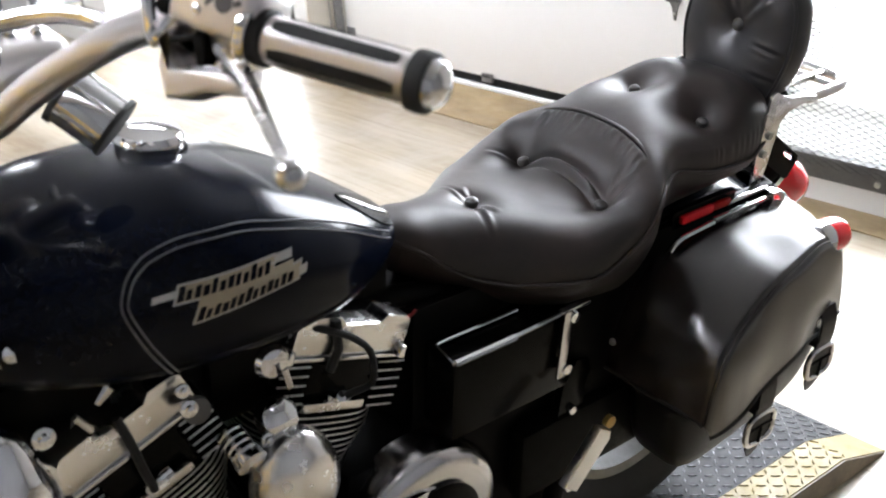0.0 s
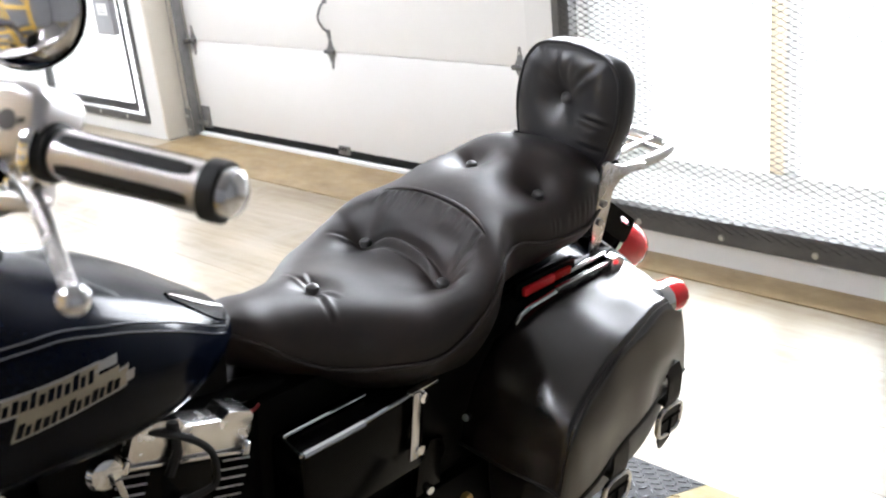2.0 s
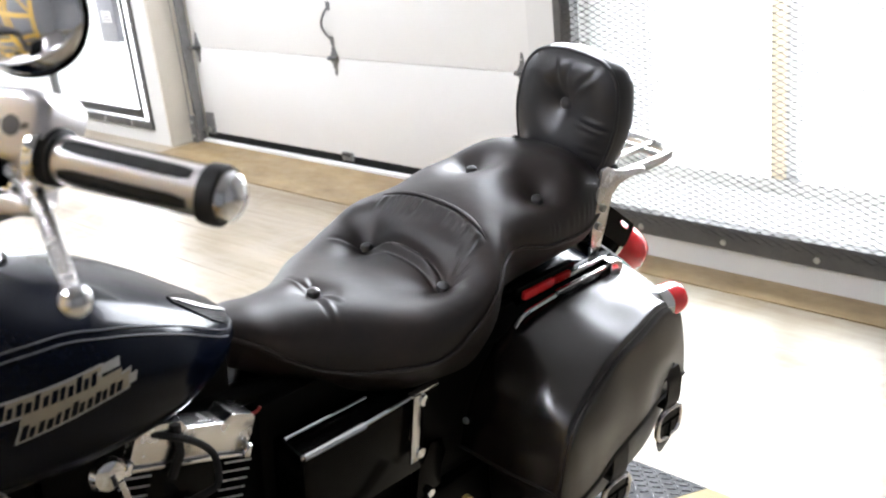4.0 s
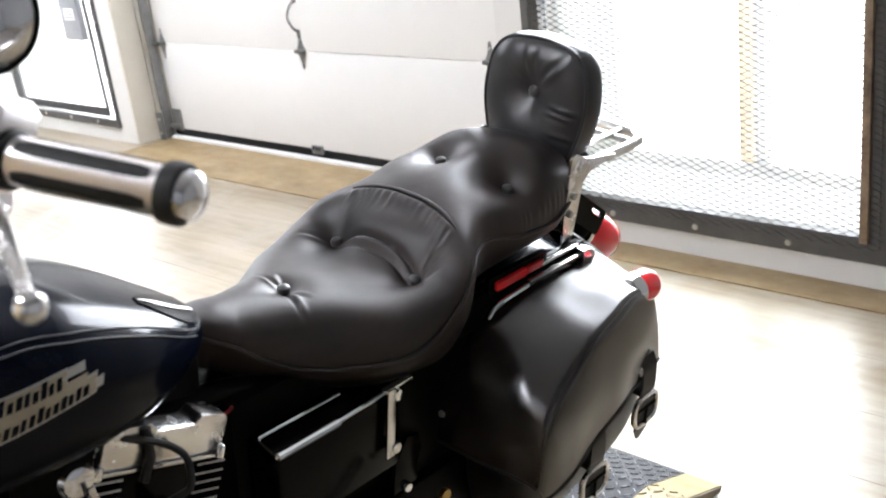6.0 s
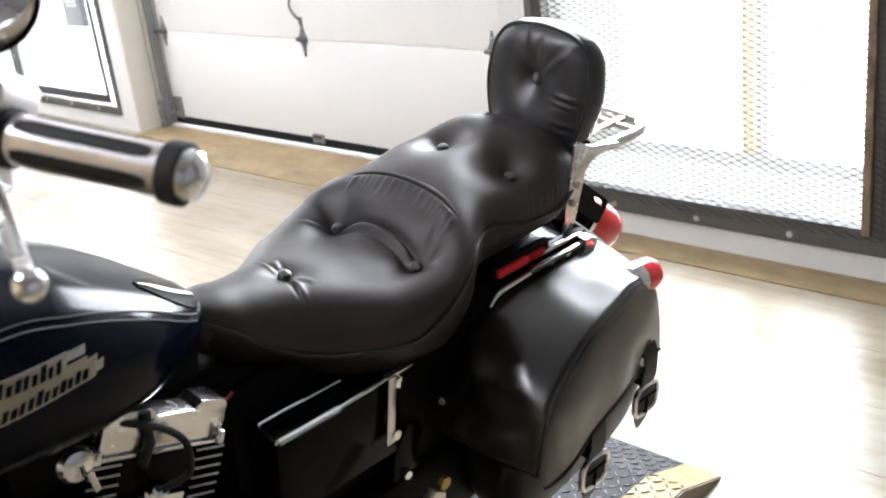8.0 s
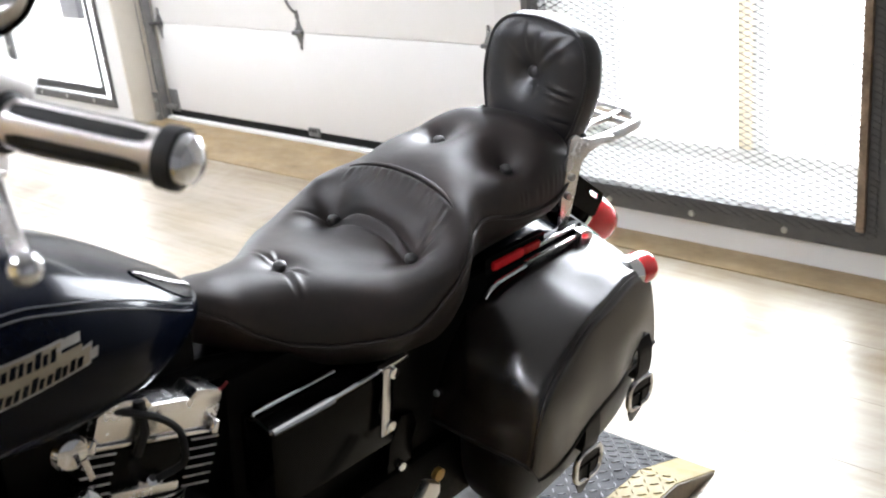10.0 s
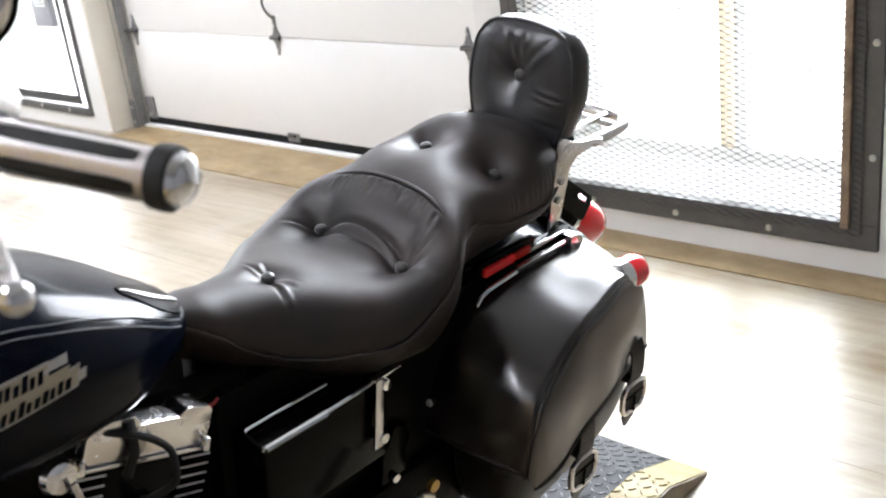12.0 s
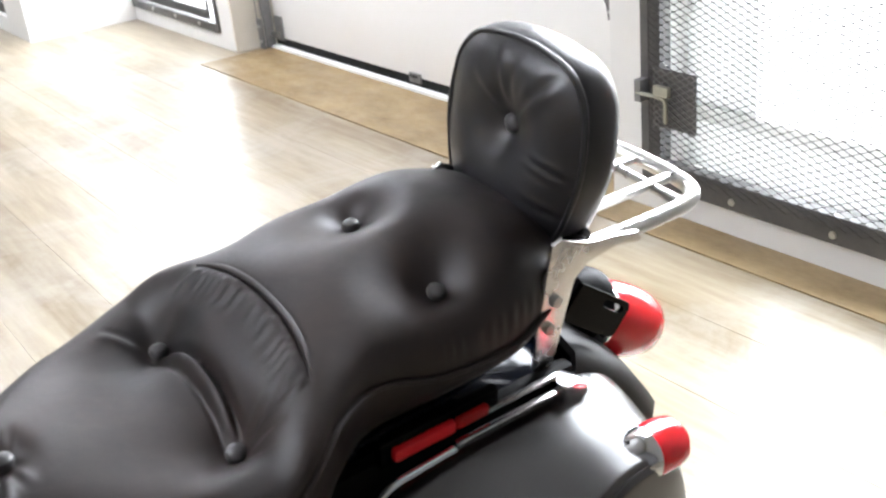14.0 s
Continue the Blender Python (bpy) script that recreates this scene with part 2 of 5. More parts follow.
def thing(name, label, category, m=None, group="", kind=""):
    ob = new(name)
    if m is not None:
        ob.matrix_world = m
    return tagged(ob, label, category, group, kind)


def add_box(bm, lo, hi, bevel=0.0, m=None, seg=2):
    r = bmesh.ops.create_cube(bm, size=1.0)
    vs = r["verts"]
    c = [(a + b) / 2 for a, b in zip(lo, hi)]
    s = [b - a for a, b in zip(lo, hi)]
    for v in vs:
        v.co = Vector([c[i] + v.co[i] * s[i] for i in range(3)])
    if bevel:
        es = list({e for v in vs for e in v.link_edges})
        r2 = bmesh.ops.bevel(bm, geom=es, offset=bevel, segments=seg, affect="EDGES", profile=0.6)
        vs = list({v for f in r2["faces"] for v in f.verts} | {v for v in vs if v.is_valid})
    if m is not None:
        for v in vs:
            v.co = m @ v.co
    return bm


def box(lo, hi, bevel=0.0, m=None, seg=2):
    return add_box(bmesh.new(), lo, hi, bevel, m, seg)


def add_loop_skin(bm, rings, closed=True, cap=True):
    """Rings of points, each the same length, joined by quads."""
    vr = [[bm.verts.new(p) for p in ring] for ring in rings]
    n = len(vr[0])
    for a, b in zip(vr, vr[1:]):
        for i in range(n if closed else n - 1):
            j = (i + 1) % n
            bm.faces.new((a[i], a[j], b[j], b[i]))
    if cap and closed:
        bm.faces.new(vr[0][::-1])
        bm.faces.new(vr[-1])
    return bm


def add_tube(bm, pts, radius, n=10, closed=False, flat=1.0):
    """A round bar along points; radius may be a list. flat squeezes it along its own side axis."""
    P = [Vector(p) for p in pts]
    rad = radius if isinstance(radius, (list, tuple)) else [radius] * len(P)
    up, rings = None, []
    for i, p in enumerate(P):
        if closed:
            d = (P[(i + 1) % len(P)] - P[i - 1]).normalized()
        else:
            d = (P[min(i + 1, len(P) - 1)] - P[max(i - 1, 0)]).normalized()
        if up is None:
            up = d.orthogonal().normalized() if abs(d.z) > 0.95 else (Vector((0, 0, 1)) - d * d.z).normalized()
        up = (up - d * up.dot(d)).normalized()
        side = d.cross(up)
        rings.append([p + (side * math.cos(2 * math.pi * k / n) + up * (flat * math.sin(2 * math.pi * k / n))) * rad[i] for k in range(n)])
    if closed:
        rings.append(rings[0])
        vr = [[bm.verts.new(q) for q in r] for r in rings[:-1]]
        for i in range(len(vr)):
            a, b = vr[i], vr[(i + 1) % len(vr)]
            for k in range(n):
                j = (k + 1) % n
                bm.faces.new((a[k], a[j], b[j], b[k]))
        return bm
    return add_loop_skin(bm, rings)


def tube(pts, radius, n=10, closed=False, flat=1.0):
    return add_tube(bmesh.new(), pts, radius, n, closed, flat)


def add_lathe(bm, profile, m, n=28):
    """Profile of (radius, height) turned about z, then placed by m."""
    rings = [[m @ Vector((r * math.cos(2 * math.pi * k / n), r * math.sin(2 * math.pi * k / n), h)) for k in range(n)] for r, h in profile]
    return add_loop_skin(bm, rings)


def lathe(profile, m, n=28):
    return add_lathe(bmesh.new(), profile, m, n)


def aim(p, q):
    """A frame at p whose z points to q."""
    d = Vector(q) - Vector(p)
    return Matrix.Translation(p) @ d.to_track_quat("Z", "Y").to_matrix().to_4x4()


def slab(outline, m, thick, bevel=0.0, seg=2):
    """An outline in the plane of m, thickened along its z."""
    bm = bmesh.new()
    lo = [bm.verts.new((x, y, 0)) for x, y in outline]
    f = bm.faces.new(lo)
    r = bmesh.ops.extrude_face_region(bm, geom=[f])
    for v in r["geom"]:
        if isinstance(v, bmesh.types.BMVert):
            v.co.z += thick
    if bevel:
        es = [e for e in bm.edges if abs(e.verts[0].co.z - e.verts[1].co.z) < 1e-6]
        bmesh.ops.bevel(bm, geom=es, offset=bevel, segments=seg, affect="EDGES", profile=0.6)
    bmesh.ops.transform(bm, matrix=m, verts=bm.verts)
    return bm


def spline(xs, X, Y):
    """A smooth curve through (X, Y), without overshoot."""
    X, Y, xs = np.array(X, float), np.array(Y, float), np.atleast_1d(np.array(xs, float))
    h, d = np.diff(X), np.diff(Y) / np.diff(X)
    s = np.zeros(len(X))
    s[0], s[-1] = d[0], d[-1]
    for i in range(1, len(X) - 1):
        if d[i - 1] * d[i] > 0:
            a, b = 2 * h[i] + h[i - 1], h[i] + 2 * h[i - 1]
            s[i] = (a + b) / (a / d[i - 1] + b / d[i])
    k = np.clip(np.searchsorted(X, xs) - 1, 0, len(h) - 1)
    t = (xs - X[k]) / h[k]
    return (Y[k] * (1 + 2 * t) * (1 - t) ** 2 + h[k] * s[k] * t * (1 - t) ** 2 + Y[k + 1] * t * t * (3 - 2 * t) + h[k] * s[k + 1] * t * t * (t - 1))


def curve3(pts, n=24):
    """A smooth line through points."""
    P = np.array(pts, float)
    t = np.r_[0, np.cumsum(np.linalg.norm(np.diff(P, axis=0), axis=1))]
    ts = np.linspace(0, t[-1], n)
    return [tuple(float(spline(u, t, P[:, i])[0]) for i in range(3)) for u in ts]


# ---- the room ----
WX, CX, DX = 1.90, 1.985, 2.178     # wall with the mesh gate, wall with the far gate, garage door leaf
TOP = 3.0


def structure(name, boxes, material, label, bevel=0.0):
    bm = bmesh.new()
    for lo, hi in boxes:
        add_box(bm, lo, hi, bevel)
    ob = part(name, bm, material, None, label, smooth=0)
    return tagged(ob, label, name.split("_")[0], kind="structure")


floor = structure("floor", [((-3.2, -2.6, -0.12), (2.35, 8.0, -0.003))], M_FLOOR, "worn sealed pale timber board floor with streaky gloss")
# ceiling is out of view; its grey is toned for the reflections
structure("ceiling", [((-3.2, -2.6, TOP), (2.7, 8.0, TOP + 0.1))], M_CEIL, "plain grey ceiling out of view, toned for reflections")
structure("wall_east", [
    ((WX, -2.6, 0), (WX + 0.25, 0.02, TOP)), ((WX, 0.02, 0), (WX + 0.25, 1.325, 0.085)), ((WX, 0.02, 2.58), (WX + 0.25, 1.325, TOP)),
    ((WX, 1.325, 0), (WX + 0.33, 1.452, TOP)),
    ((WX + 0.05, 1.452, 2.2), (WX + 0.33, 4.247, TOP)),
    ((CX, 4.262, 0), (CX + 0.33, 4.405, TOP)), ((CX, 4.405, 0), (CX + 0.33, 5.62, 0.08)), ((CX, 4.405, 2.15), (CX + 0.33, 5.62, TOP)),
    ], M_WALL, "white painted wall with gate and door openings")
structure("wall_pier", [((1.33, 5.62, 0), (2.3, 6.02, TOP)), ((1.33, 6.02, 0), (1.6, 7.3, 0.1)), ((1.33, 6.02, 2.1), (1.6, 7.3, TOP)), ((1.33, 7.3, 0), (1.6, 8.0, TOP))],
          M_WALL, "white painted projecting pier beside a glazed opening")
# two hidden stops are added to block daylight at the door's edges
structure("jamb", [((CX, 4.247, 0), (DX + 0.1, 4.262, TOP)), ((DX + 0.049, 4.12, 0), (DX + 0.1, 4.245, 2.19)), ((DX + 0.049, 1.454, 0), (DX + 0.1, 1.53, 2.19))], M_JAMB, "cream painted side of the garage door recess")
# outer walls are added out of view to hold stray light down
structure("wall_north", [((-3.4, 8.0, 0), (2.3, 8.2, TOP))], M_BACK, "plain grey wall out of view, toned to keep reflections dark")
structure("wall_south", [((-3.2, -2.8, 0), (2.3, -2.6, TOP))], M_BACK, "plain grey wall out of view, toned to keep reflections dark")
structure("wall_west", [((-3.4, -2.8, 0), (-3.2, 8.2, TOP))], M_BACK, "plain grey wall out of view, toned to keep reflections dark")
structure("threshold", [((1.755, -0.35, -0.003), (WX - 0.002, 1.452, 0.004)), ((1.755, 1.452, -0.003), (2.20, 4.20, 0.004))], M_STRIP,
          "worn brown strip of floor along the wall and door")
structure("ground", [((2.35, -30, -0.3), (60, 40, -0.03))], M_GROUND, "pale concrete yard outside the openings")
structure("backdrop", [((9.0, -30, -2), (9.1, 40, 16))], M_GLOW, "overexposed white daylight outside")


# ---- sectional garage door ----
def garage_door():
    d = thing("garage_door", "closed white sectional overhead garage door with steel hardware", "garage door", kind="")
    y0, y1 = 1.475, 4.165
    zs = [0.055, 0.536, 1.07, 1.60, 2.14]
    for a, b in zip(zs, zs[1:]):
        part("door_section", box((DX, y0, a + 0.0015), (DX + 0.045, y1, b - 0.0015), 0.003), M_DOOR, d)
    part("bottom_seal", box((DX - 0.004, y0 + 0.035, 0.018), (DX + 0.04, y1, 0.056), 0.006), M_SEAL, d, "black rubber bottom seal")
    # white strip stands in for light leaking in below the seal
    part("bottom_rail", box((DX - 0.034, y0, 0.004), (DX + 0.03, y1 + 0.02, 0.018), 0.002), M_WHITEFRAME, d, "white strip imitating daylight leaking under the door")

    def hinge(y, z, s=1.0):
        o = [(-0.030, 0.008), (-0.014, 0.034), (-0.005, 0.082), (0.005, 0.082), (0.014, 0.034), (0.030, 0.008), (0.030, -0.008), (0.014, -0.034), (0.005, -0.082), (-0.005, -0.082), (-0.014, -0.034), (-0.030, -0.008)]
        m = Matrix.Translation((DX, y, z)) @ Matrix.Rotation(radians(-90), 4, "Y") @ Matrix.Rotation(radians(-90), 4, "Z")
        h = part("hinge", slab(o, m, 0.004, 0.001), M_GALV, d, "galvanised diamond-shaped hinge plate")
        part("knuckle", tube([(DX - 0.012, y - 0.032, z), (DX - 0.012, y + 0.032, z)], 0.010, 10), M_DKFRAME, h)
        for dz in (0.055, -0.055):
            part("bolt", lathe([(0.001, 0.0), (0.006, 0.0), (0.005, 0.004), (0.001, 0.005)], aim((DX - 0.004, y, z + dz), (DX - 1, y, z + dz)), 8), M_BOLT, h)
    for y in (2.918, 1.735, 4.115):
        for z in zs[1:-1]:
            hinge(y, z)
            if y > 4:
                part("roller_stem", tube([(DX - 0.025, y, z), (DX - 0.03, y + 0.075, z)], 0.011, 10), M_DKFRAME, d, "dark roller stem")
    arc = curve3([(DX - 0.004, 2.918, 0.625), (DX - 0.03, 2.925, 0.655), (DX - 0.045, 2.930, 0.70), (DX - 0.03, 2.925, 0.745), (DX - 0.004, 2.918, 0.775)], 16)
    hd = part("lift_handle", tube(arc, 0.006, 8), M_GALV, d, "galvanised bow lift handle")
    for z in (0.62, 0.78):
        part("handle_foot", box((DX - 0.006, 2.906, z - 0.02), (DX, 2.93, z + 0.02), 0.003), M_GALV, hd)
    part("step_bracket", box((DX - 0.016, 2.865, 0.035), (DX - 0.004, 2.945, 0.078), 0.003), M_GALV, d, "small galvanised step plate")
    for k in range(3):
        part("slot", box((DX - 0.0185, 2.880 + k * 0.02, 0.058), (DX - 0.0165, 2.892 + k * 0.02, 0.072), 0.001), M_SEAL, d)
    # corner bracket with roller
    cb = part("corner_bracket", box((DX - 0.01, 4.07, 0.045), (DX - 0.003, 4.15, 0.17), 0.003), M_GALV, d, "galvanised bottom corner bracket")
    part("roller", tube([(DX - 0.02, 4.10, 0.075), (DX - 0.02, 4.19, 0.075)], 0.013, 12), M_BOLT, cb)


def door_track(y, side):
    t = thing("door_track", "vertical galvanised garage door track bolted to the jamb", "door track", group="door tracks")
    o = [(0, 0), (0.05, 0), (0.05, 0.012), (0.044, 0.012), (0.044, 0.005), (0.006, 0.005), (0.006, 0.012), (0, 0.012)]
    m = Matrix.Translation((DX - 0.06, y, 0.01))
    part("channel", slab([(a, side * b) for a, b in o], m, 2.1), M_GALV, t, smooth=20)
    part("shadow_lip", box((DX - 0.064, y - 0.004 if side > 0 else y - 0.016, 0.17), (DX - 0.06, y + 0.016 if side > 0 else y + 0.004, 2.1), 0.001), M_GALV, t, "face of the track")
    fl = part("foot_bracket", box((DX - 0.075, min(y, y + side * 0.055), 0.0), (DX - 0.068, max(y, y + side * 0.055), 0.16), 0.003), M_GALV, t)
    for z in (0.04, 0.12):
        part("bolt", lathe([(0.001, 0), (0.009, 0), (0.008, 0.006), (0.001, 0.007)], aim((DX - 0.075, y + side * 0.03, z), (DX - 1, y + side * 0.03, z)), 8), M_BOLT, fl)


garage_door()
door_track(4.165, 1)
door_track(1.60, -1)
part_cable = tube([(DX - 0.075, 4.205, 0.05), (DX - 0.07, 4.215, 1.0), (DX - 0.06, 4.215, 2.1)], 0.002, 6)
tagged(part("lift_cable", part_cable, M_GALV), "thin steel lift cable beside the garage door", "cable")


# ---- expanded metal gates ----
def expanded(y0, y1, z0, z1, x, cw=0.045, ch=0.0205, w=0.0008):
    """Diamond mesh of slanting strands."""
    V, F = [], []
    nc, nr = int((y1 - y0) / cw) + 1, int((z1 - z0) / ch) + 1

    def strand(a, b, w=w):
        k = len(V)
        (ya, za), (yb, zb) = a, b
        for (yy, zz) in ((ya, za), (yb, zb)):
            V.extend([(x - 0.0012, yy, zz - w), (x - 0.0012, yy, zz + w), (x + 0.0012, yy, zz + w), (x + 0.0012, yy, zz - w)])
        for i in range(4):
            j = (i + 1) % 4
            F.append((k + i, k + j, k + 4 + j, k + 4 + i))
    for r in range(nr):
        for c in range(nc):
            ya, zb = y0 + c * cw, z0 + r * ch
            ym, ye = min(ya + cw / 2, y1), min(ya + cw, y1)
            if ya >= y1:
                continue
            strand((ya, zb), (ym, zb + ch / 2))
            strand((ym, zb + ch / 2), (ye, zb))
            strand((max(ya - 0.005, y0), zb), (min(ya + 0.005, y1), zb), 0.0016)
            strand((max(ym - 0.005, y0), zb + ch / 2), (min(ym + 0.005, y1), zb + ch / 2), 0.0018)
            strand((ya, zb), (ym, zb - ch / 2))
            strand((ym, zb - ch / 2), (ye, zb))
    me = bpy.data.meshes.new("mesh_panel")
    me.from_pydata(V, [], F)
    me.materials.append(M_MESH)
    return new("mesh_panel", me)


def mesh_gate(label, x, y0, y1, z0, z1, bar, inset=0.0, extra=0.0):
    g = thing("mesh_gate", label, "gate", group="security gates")
    for nm, lo, hi in (("bottom_bar", (x - 0.012, y0, z0), (x + 0.03, y1, z0 + bar + extra)), ("top_bar", (x - 0.012, y0, z1 - bar), (x + 0.03, y1, z1)),
                       ("side_bar", (x - 0.012, y0, z0 + bar + extra), (x + 0.03, y0 + bar, z1 - bar)), ("side_bar", (x - 0.012, y1 - bar, z0 + bar + extra), (x + 0.03, y1, z1 - bar))):
        part(nm, box(lo, hi, 0.003), M_DKFRAME, g)
    # inner leaf of angle iron
    i = inset or bar * 0.62
    leaf = [("leaf_bar", (x - 0.018, y0 + i, z0 + i), (x - 0.013, y1 - i, z0 + i + 0.032 + extra)), ("leaf_bar", (x - 0.018, y0 + i, z0 + i + 0.032 + extra), (x - 0.013, y0 + i + 0.032, z1 - i)),
            ("leaf_bar", (x - 0.018, y1 - i - 0.032, z0 + i + 0.032 + extra), (x - 0.013, y1 - i, z1 - i))]
    for nm, lo, hi in leaf:
        part(nm, box(lo, hi, 0.0015), M_DKFRAME, g)
    mp = expanded(y0 + i - 0.008, y1 - i + 0.008, z0 + 0.056, z1 - i, x - 0.0215)
    mp.parent = g
    tagged(mp, "grey expanded metal mesh", kind="stuff")
    y = y1 - 0.335
    while y > y0 + 0.02:
        part("bolt", lathe([(0.001, 0), (0.011, 0), (0.0095, 0.005), (0.001, 0.007)], aim((x - 0.012, y, z0 + 0.025), (x - 1, y, z0 + 0.025)), 10), M_BOLT, g)
        y -= 0.3195
    for z in np.arange(z0 + 0.28, z1 - 0.1, 0.32):
        for yy in (y0 + 0.02, y1 - 0.02):
            part("bolt", lathe([(0.001, 0), (0.011, 0), (0.0095, 0.005), (0.001, 0.007)], aim((x - 0.012, yy, z), (x - 1, yy, z)), 10), M_BOLT, g)
    return g


gate = mesh_gate("dark grey steel gate filled with expanded metal mesh", WX, 0.022, 1.322, 0.083, 2.55, 0.078)
part("hinge_post", box((WX - 0.035, 0.098, 0.15), (WX - 0.019, 0.122, 2.45), 0.003), M_RUST, gate, "rusty angle iron hinge post")
lk = expanded(1.10, 1.255, 0.285, 0.45, WX - 0.031, 0.036, 0.019, 0.0016)
lk.name = "lock_guard"
lk.data.materials[0] = M_GALV
lk.parent = gate
tagged(lk, "dense dark mesh guard behind the latch", kind="stuff")
part("guard_plate", box((WX - 0.0285, 1.10, 0.28), (WX - 0.026, 1.255, 0.45), 0.001), M_DKFRAME, gate, "dark plate behind the latch")
latch = part("latch", box((WX - 0.05, 1.185, 0.375), (WX - 0.034, 1.24, 0.405), 0.004), M_LATCH, gate, "pale zinc slide latch")
part("bolt_bar", tube(curve3([(WX - 0.045, 1.305, 0.372), (WX - 0.045, 1.25, 0.372), (WX - 0.045, 1.205, 0.370), (WX - 0.045, 1.197, 0.362), (WX - 0.045, 1.196, 0.30)], 18), 0.006, 8), M_LATCH, latch)
part("keeper", box((WX - 0.05, 1.287, 0.345), (WX - 0.014, 1.312, 0.41), 0.004), M_GALV, gate)

gate2 = mesh_gate("dark grey steel gate with mesh beside the garage door", CX, 4.41, 5.62, 0.082, 2.12, 0.030, 0.066, 0.016)
part("lock_box", box((CX - 0.06, 4.51, 0.59), (CX - 0.024, 4.70, 0.98), 0.004), M_GREYBOX, gate2, "grey painted lock box with a pale notice")
nb = part("notice", box((CX - 0.0625, 4.545, 0.70), (CX - 0.0605, 4.655, 0.765), 0.001), M_WHITEFRAME, gate2)
for k in range(3):
    part("bar_of_writing", box((CX - 0.0642, 4.555 + 0.01 * k, 0.712 + k * 0.017), (CX - 0.063, 4.645 - 0.012 * k, 0.719 + k * 0.017), 0.0003), M_GREYBOX, nb)
mesh_gate("dark framed gate in the projecting pier", 1.36, 6.03, 7.29, 0.11, 2.08, 0.05)


# ---- glazed doors behind the mesh ----
def glazed(label, x, y0, y1, bars, rail):
    g = thing("glazed_door", label, "door", group="glazed doors")
    part("kick_panel", box((x + 0.004, y0, 0.0), (x + 0.046, y1, rail - 0.052), 0.003), M_GLARE, g, "white kick panel, translucent to imitate daylight glare")
    part("bottom_rail", box((x, y0, rail - 0.05), (x + 0.05, y1, rail), 0.004), M_RAIL, g, "white bottom rail above the kick panel")
    part("top_rail", box((x, y0, 2.5), (x + 0.05, y1, 2.6), 0.004), M_WHITEFRAME, g)
    for a, b, mt in bars:
        part("stile", box((x, a, rail), (x + 0.05, b, 2.5), 0.004), mt, g)
    return g


glazed("white framed glazed double door behind the mesh gate", 2.09, 0.0, 1.36, ((0.0, 0.03, M_GLARE), (0.513, 0.56, M_GLARE), (0.562, 0.614, M_TIMBER), (1.07, 1.36, M_GLARE)), 0.275)


# ---- ceiling lamps: unseen fill panels, and downlights ----
def ceiling_lamp(m):
    c = thing("ceiling_lamp", "unseen white framed ceiling panel added as fill light", "ceiling light", m, "ceiling lamps")
    for lo, hi in (((-0.32, -0.62, -0.03), (0.32, -0.59, 0.0)), ((-0.32, 0.59, -0.03), (0.32, 0.62, 0.0)), ((-0.32, -0.59, -0.03), (-0.29, 0.59, 0.0)), ((0.29, -0.59, -0.03), (0.32, 0.59, 0.0))):
        part("frame_bar", box(lo, hi, 0.003), M_LAMPBODY, c)
    part("diffuser", box((-0.288, -0.588, -0.02), (0.288, 0.588, -0.012), 0.002), M_PANEL, c, "lit diffuser")
    return c


# panels are added where they light the door and the seat
lamp = ceiling_lamp(pose(-1.9, 0.8, TOP))
for x, y in ((1.0, 3.3), (0.2, 5.6)):
    copy_thing(lamp, pose(x, y, TOP))


def downlight(m):
    c = thing("downlight", "small round white ceiling downlight, lit", "ceiling light", m, "downlights")
    part("bezel", lathe([(0.075, -0.008), (0.095, -0.008), (0.10, 0.0), (0.075, 0.0)], Matrix.Identity(4), 28), M_LAMPBODY, c)
    part("diffuser", lathe([(0.001, -0.006), (0.074, -0.006), (0.074, -0.002), (0.001, -0.002)], Matrix.Identity(4), 28), M_SPOT, c, "lit diffuser")
    return c


spot = downlight(pose(-1.3, -1.7, TOP))
for x, y in ((-1.3, -0.5), (-1.3, 0.7), (-2.3, -1.1), (-2.3, 0.2), (-0.2, -1.5)):
    copy_thing(spot, pose(x, y, TOP))


# ---- yellow rack added out of view, to put yellow into the chrome ----
rack = thing("storage_rack", "yellow steel rack out of view, added for the mirror's yellow reflection", "rack")
for y in (-0.62, 0.06, 0.74):
    for x in (-2.40, -2.02):
        part("post", box((x - 0.032, y - 0.030, 0.0), (x + 0.032, y + 0.030, 2.05), 0.006), M_YELLOWPAINT, rack)
for z in (0.22, 0.78, 1.34, 1.90):
    part("shelf", box((-2.40, -0.58, z), (-2.02, 0.70, z + 0.03), 0.004), M_GALV, rack, "grey steel shelf")
    part("beam", box((-1.984, -0.62, z - 0.04), (-1.955, 0.74, z + 0.05), 0.005), M_YELLOWPAINT, rack)
for y0, y1 in ((-0.58, 0.02), (0.10, 0.70)):
    for z in (0.30, 1.42):
        part("brace", tube([(-1.99, y0, z), (-1.99, y1, z + 0.44)], 0.028, 8), M_YELLOWPAINT, rack)



# ---- diamond-plate ramp under the motorcycle ----
R0, R1, RH = 0.635, 0.787, 0.055      # start and end of the slope, height of the deck
RY0, RY1, RYEL = -0.046, 0.406, 0.088


def deck_z(x):
    return RH if x < R0 else RH + (0.004 - RH) * (x - R0) / (R1 - R0)


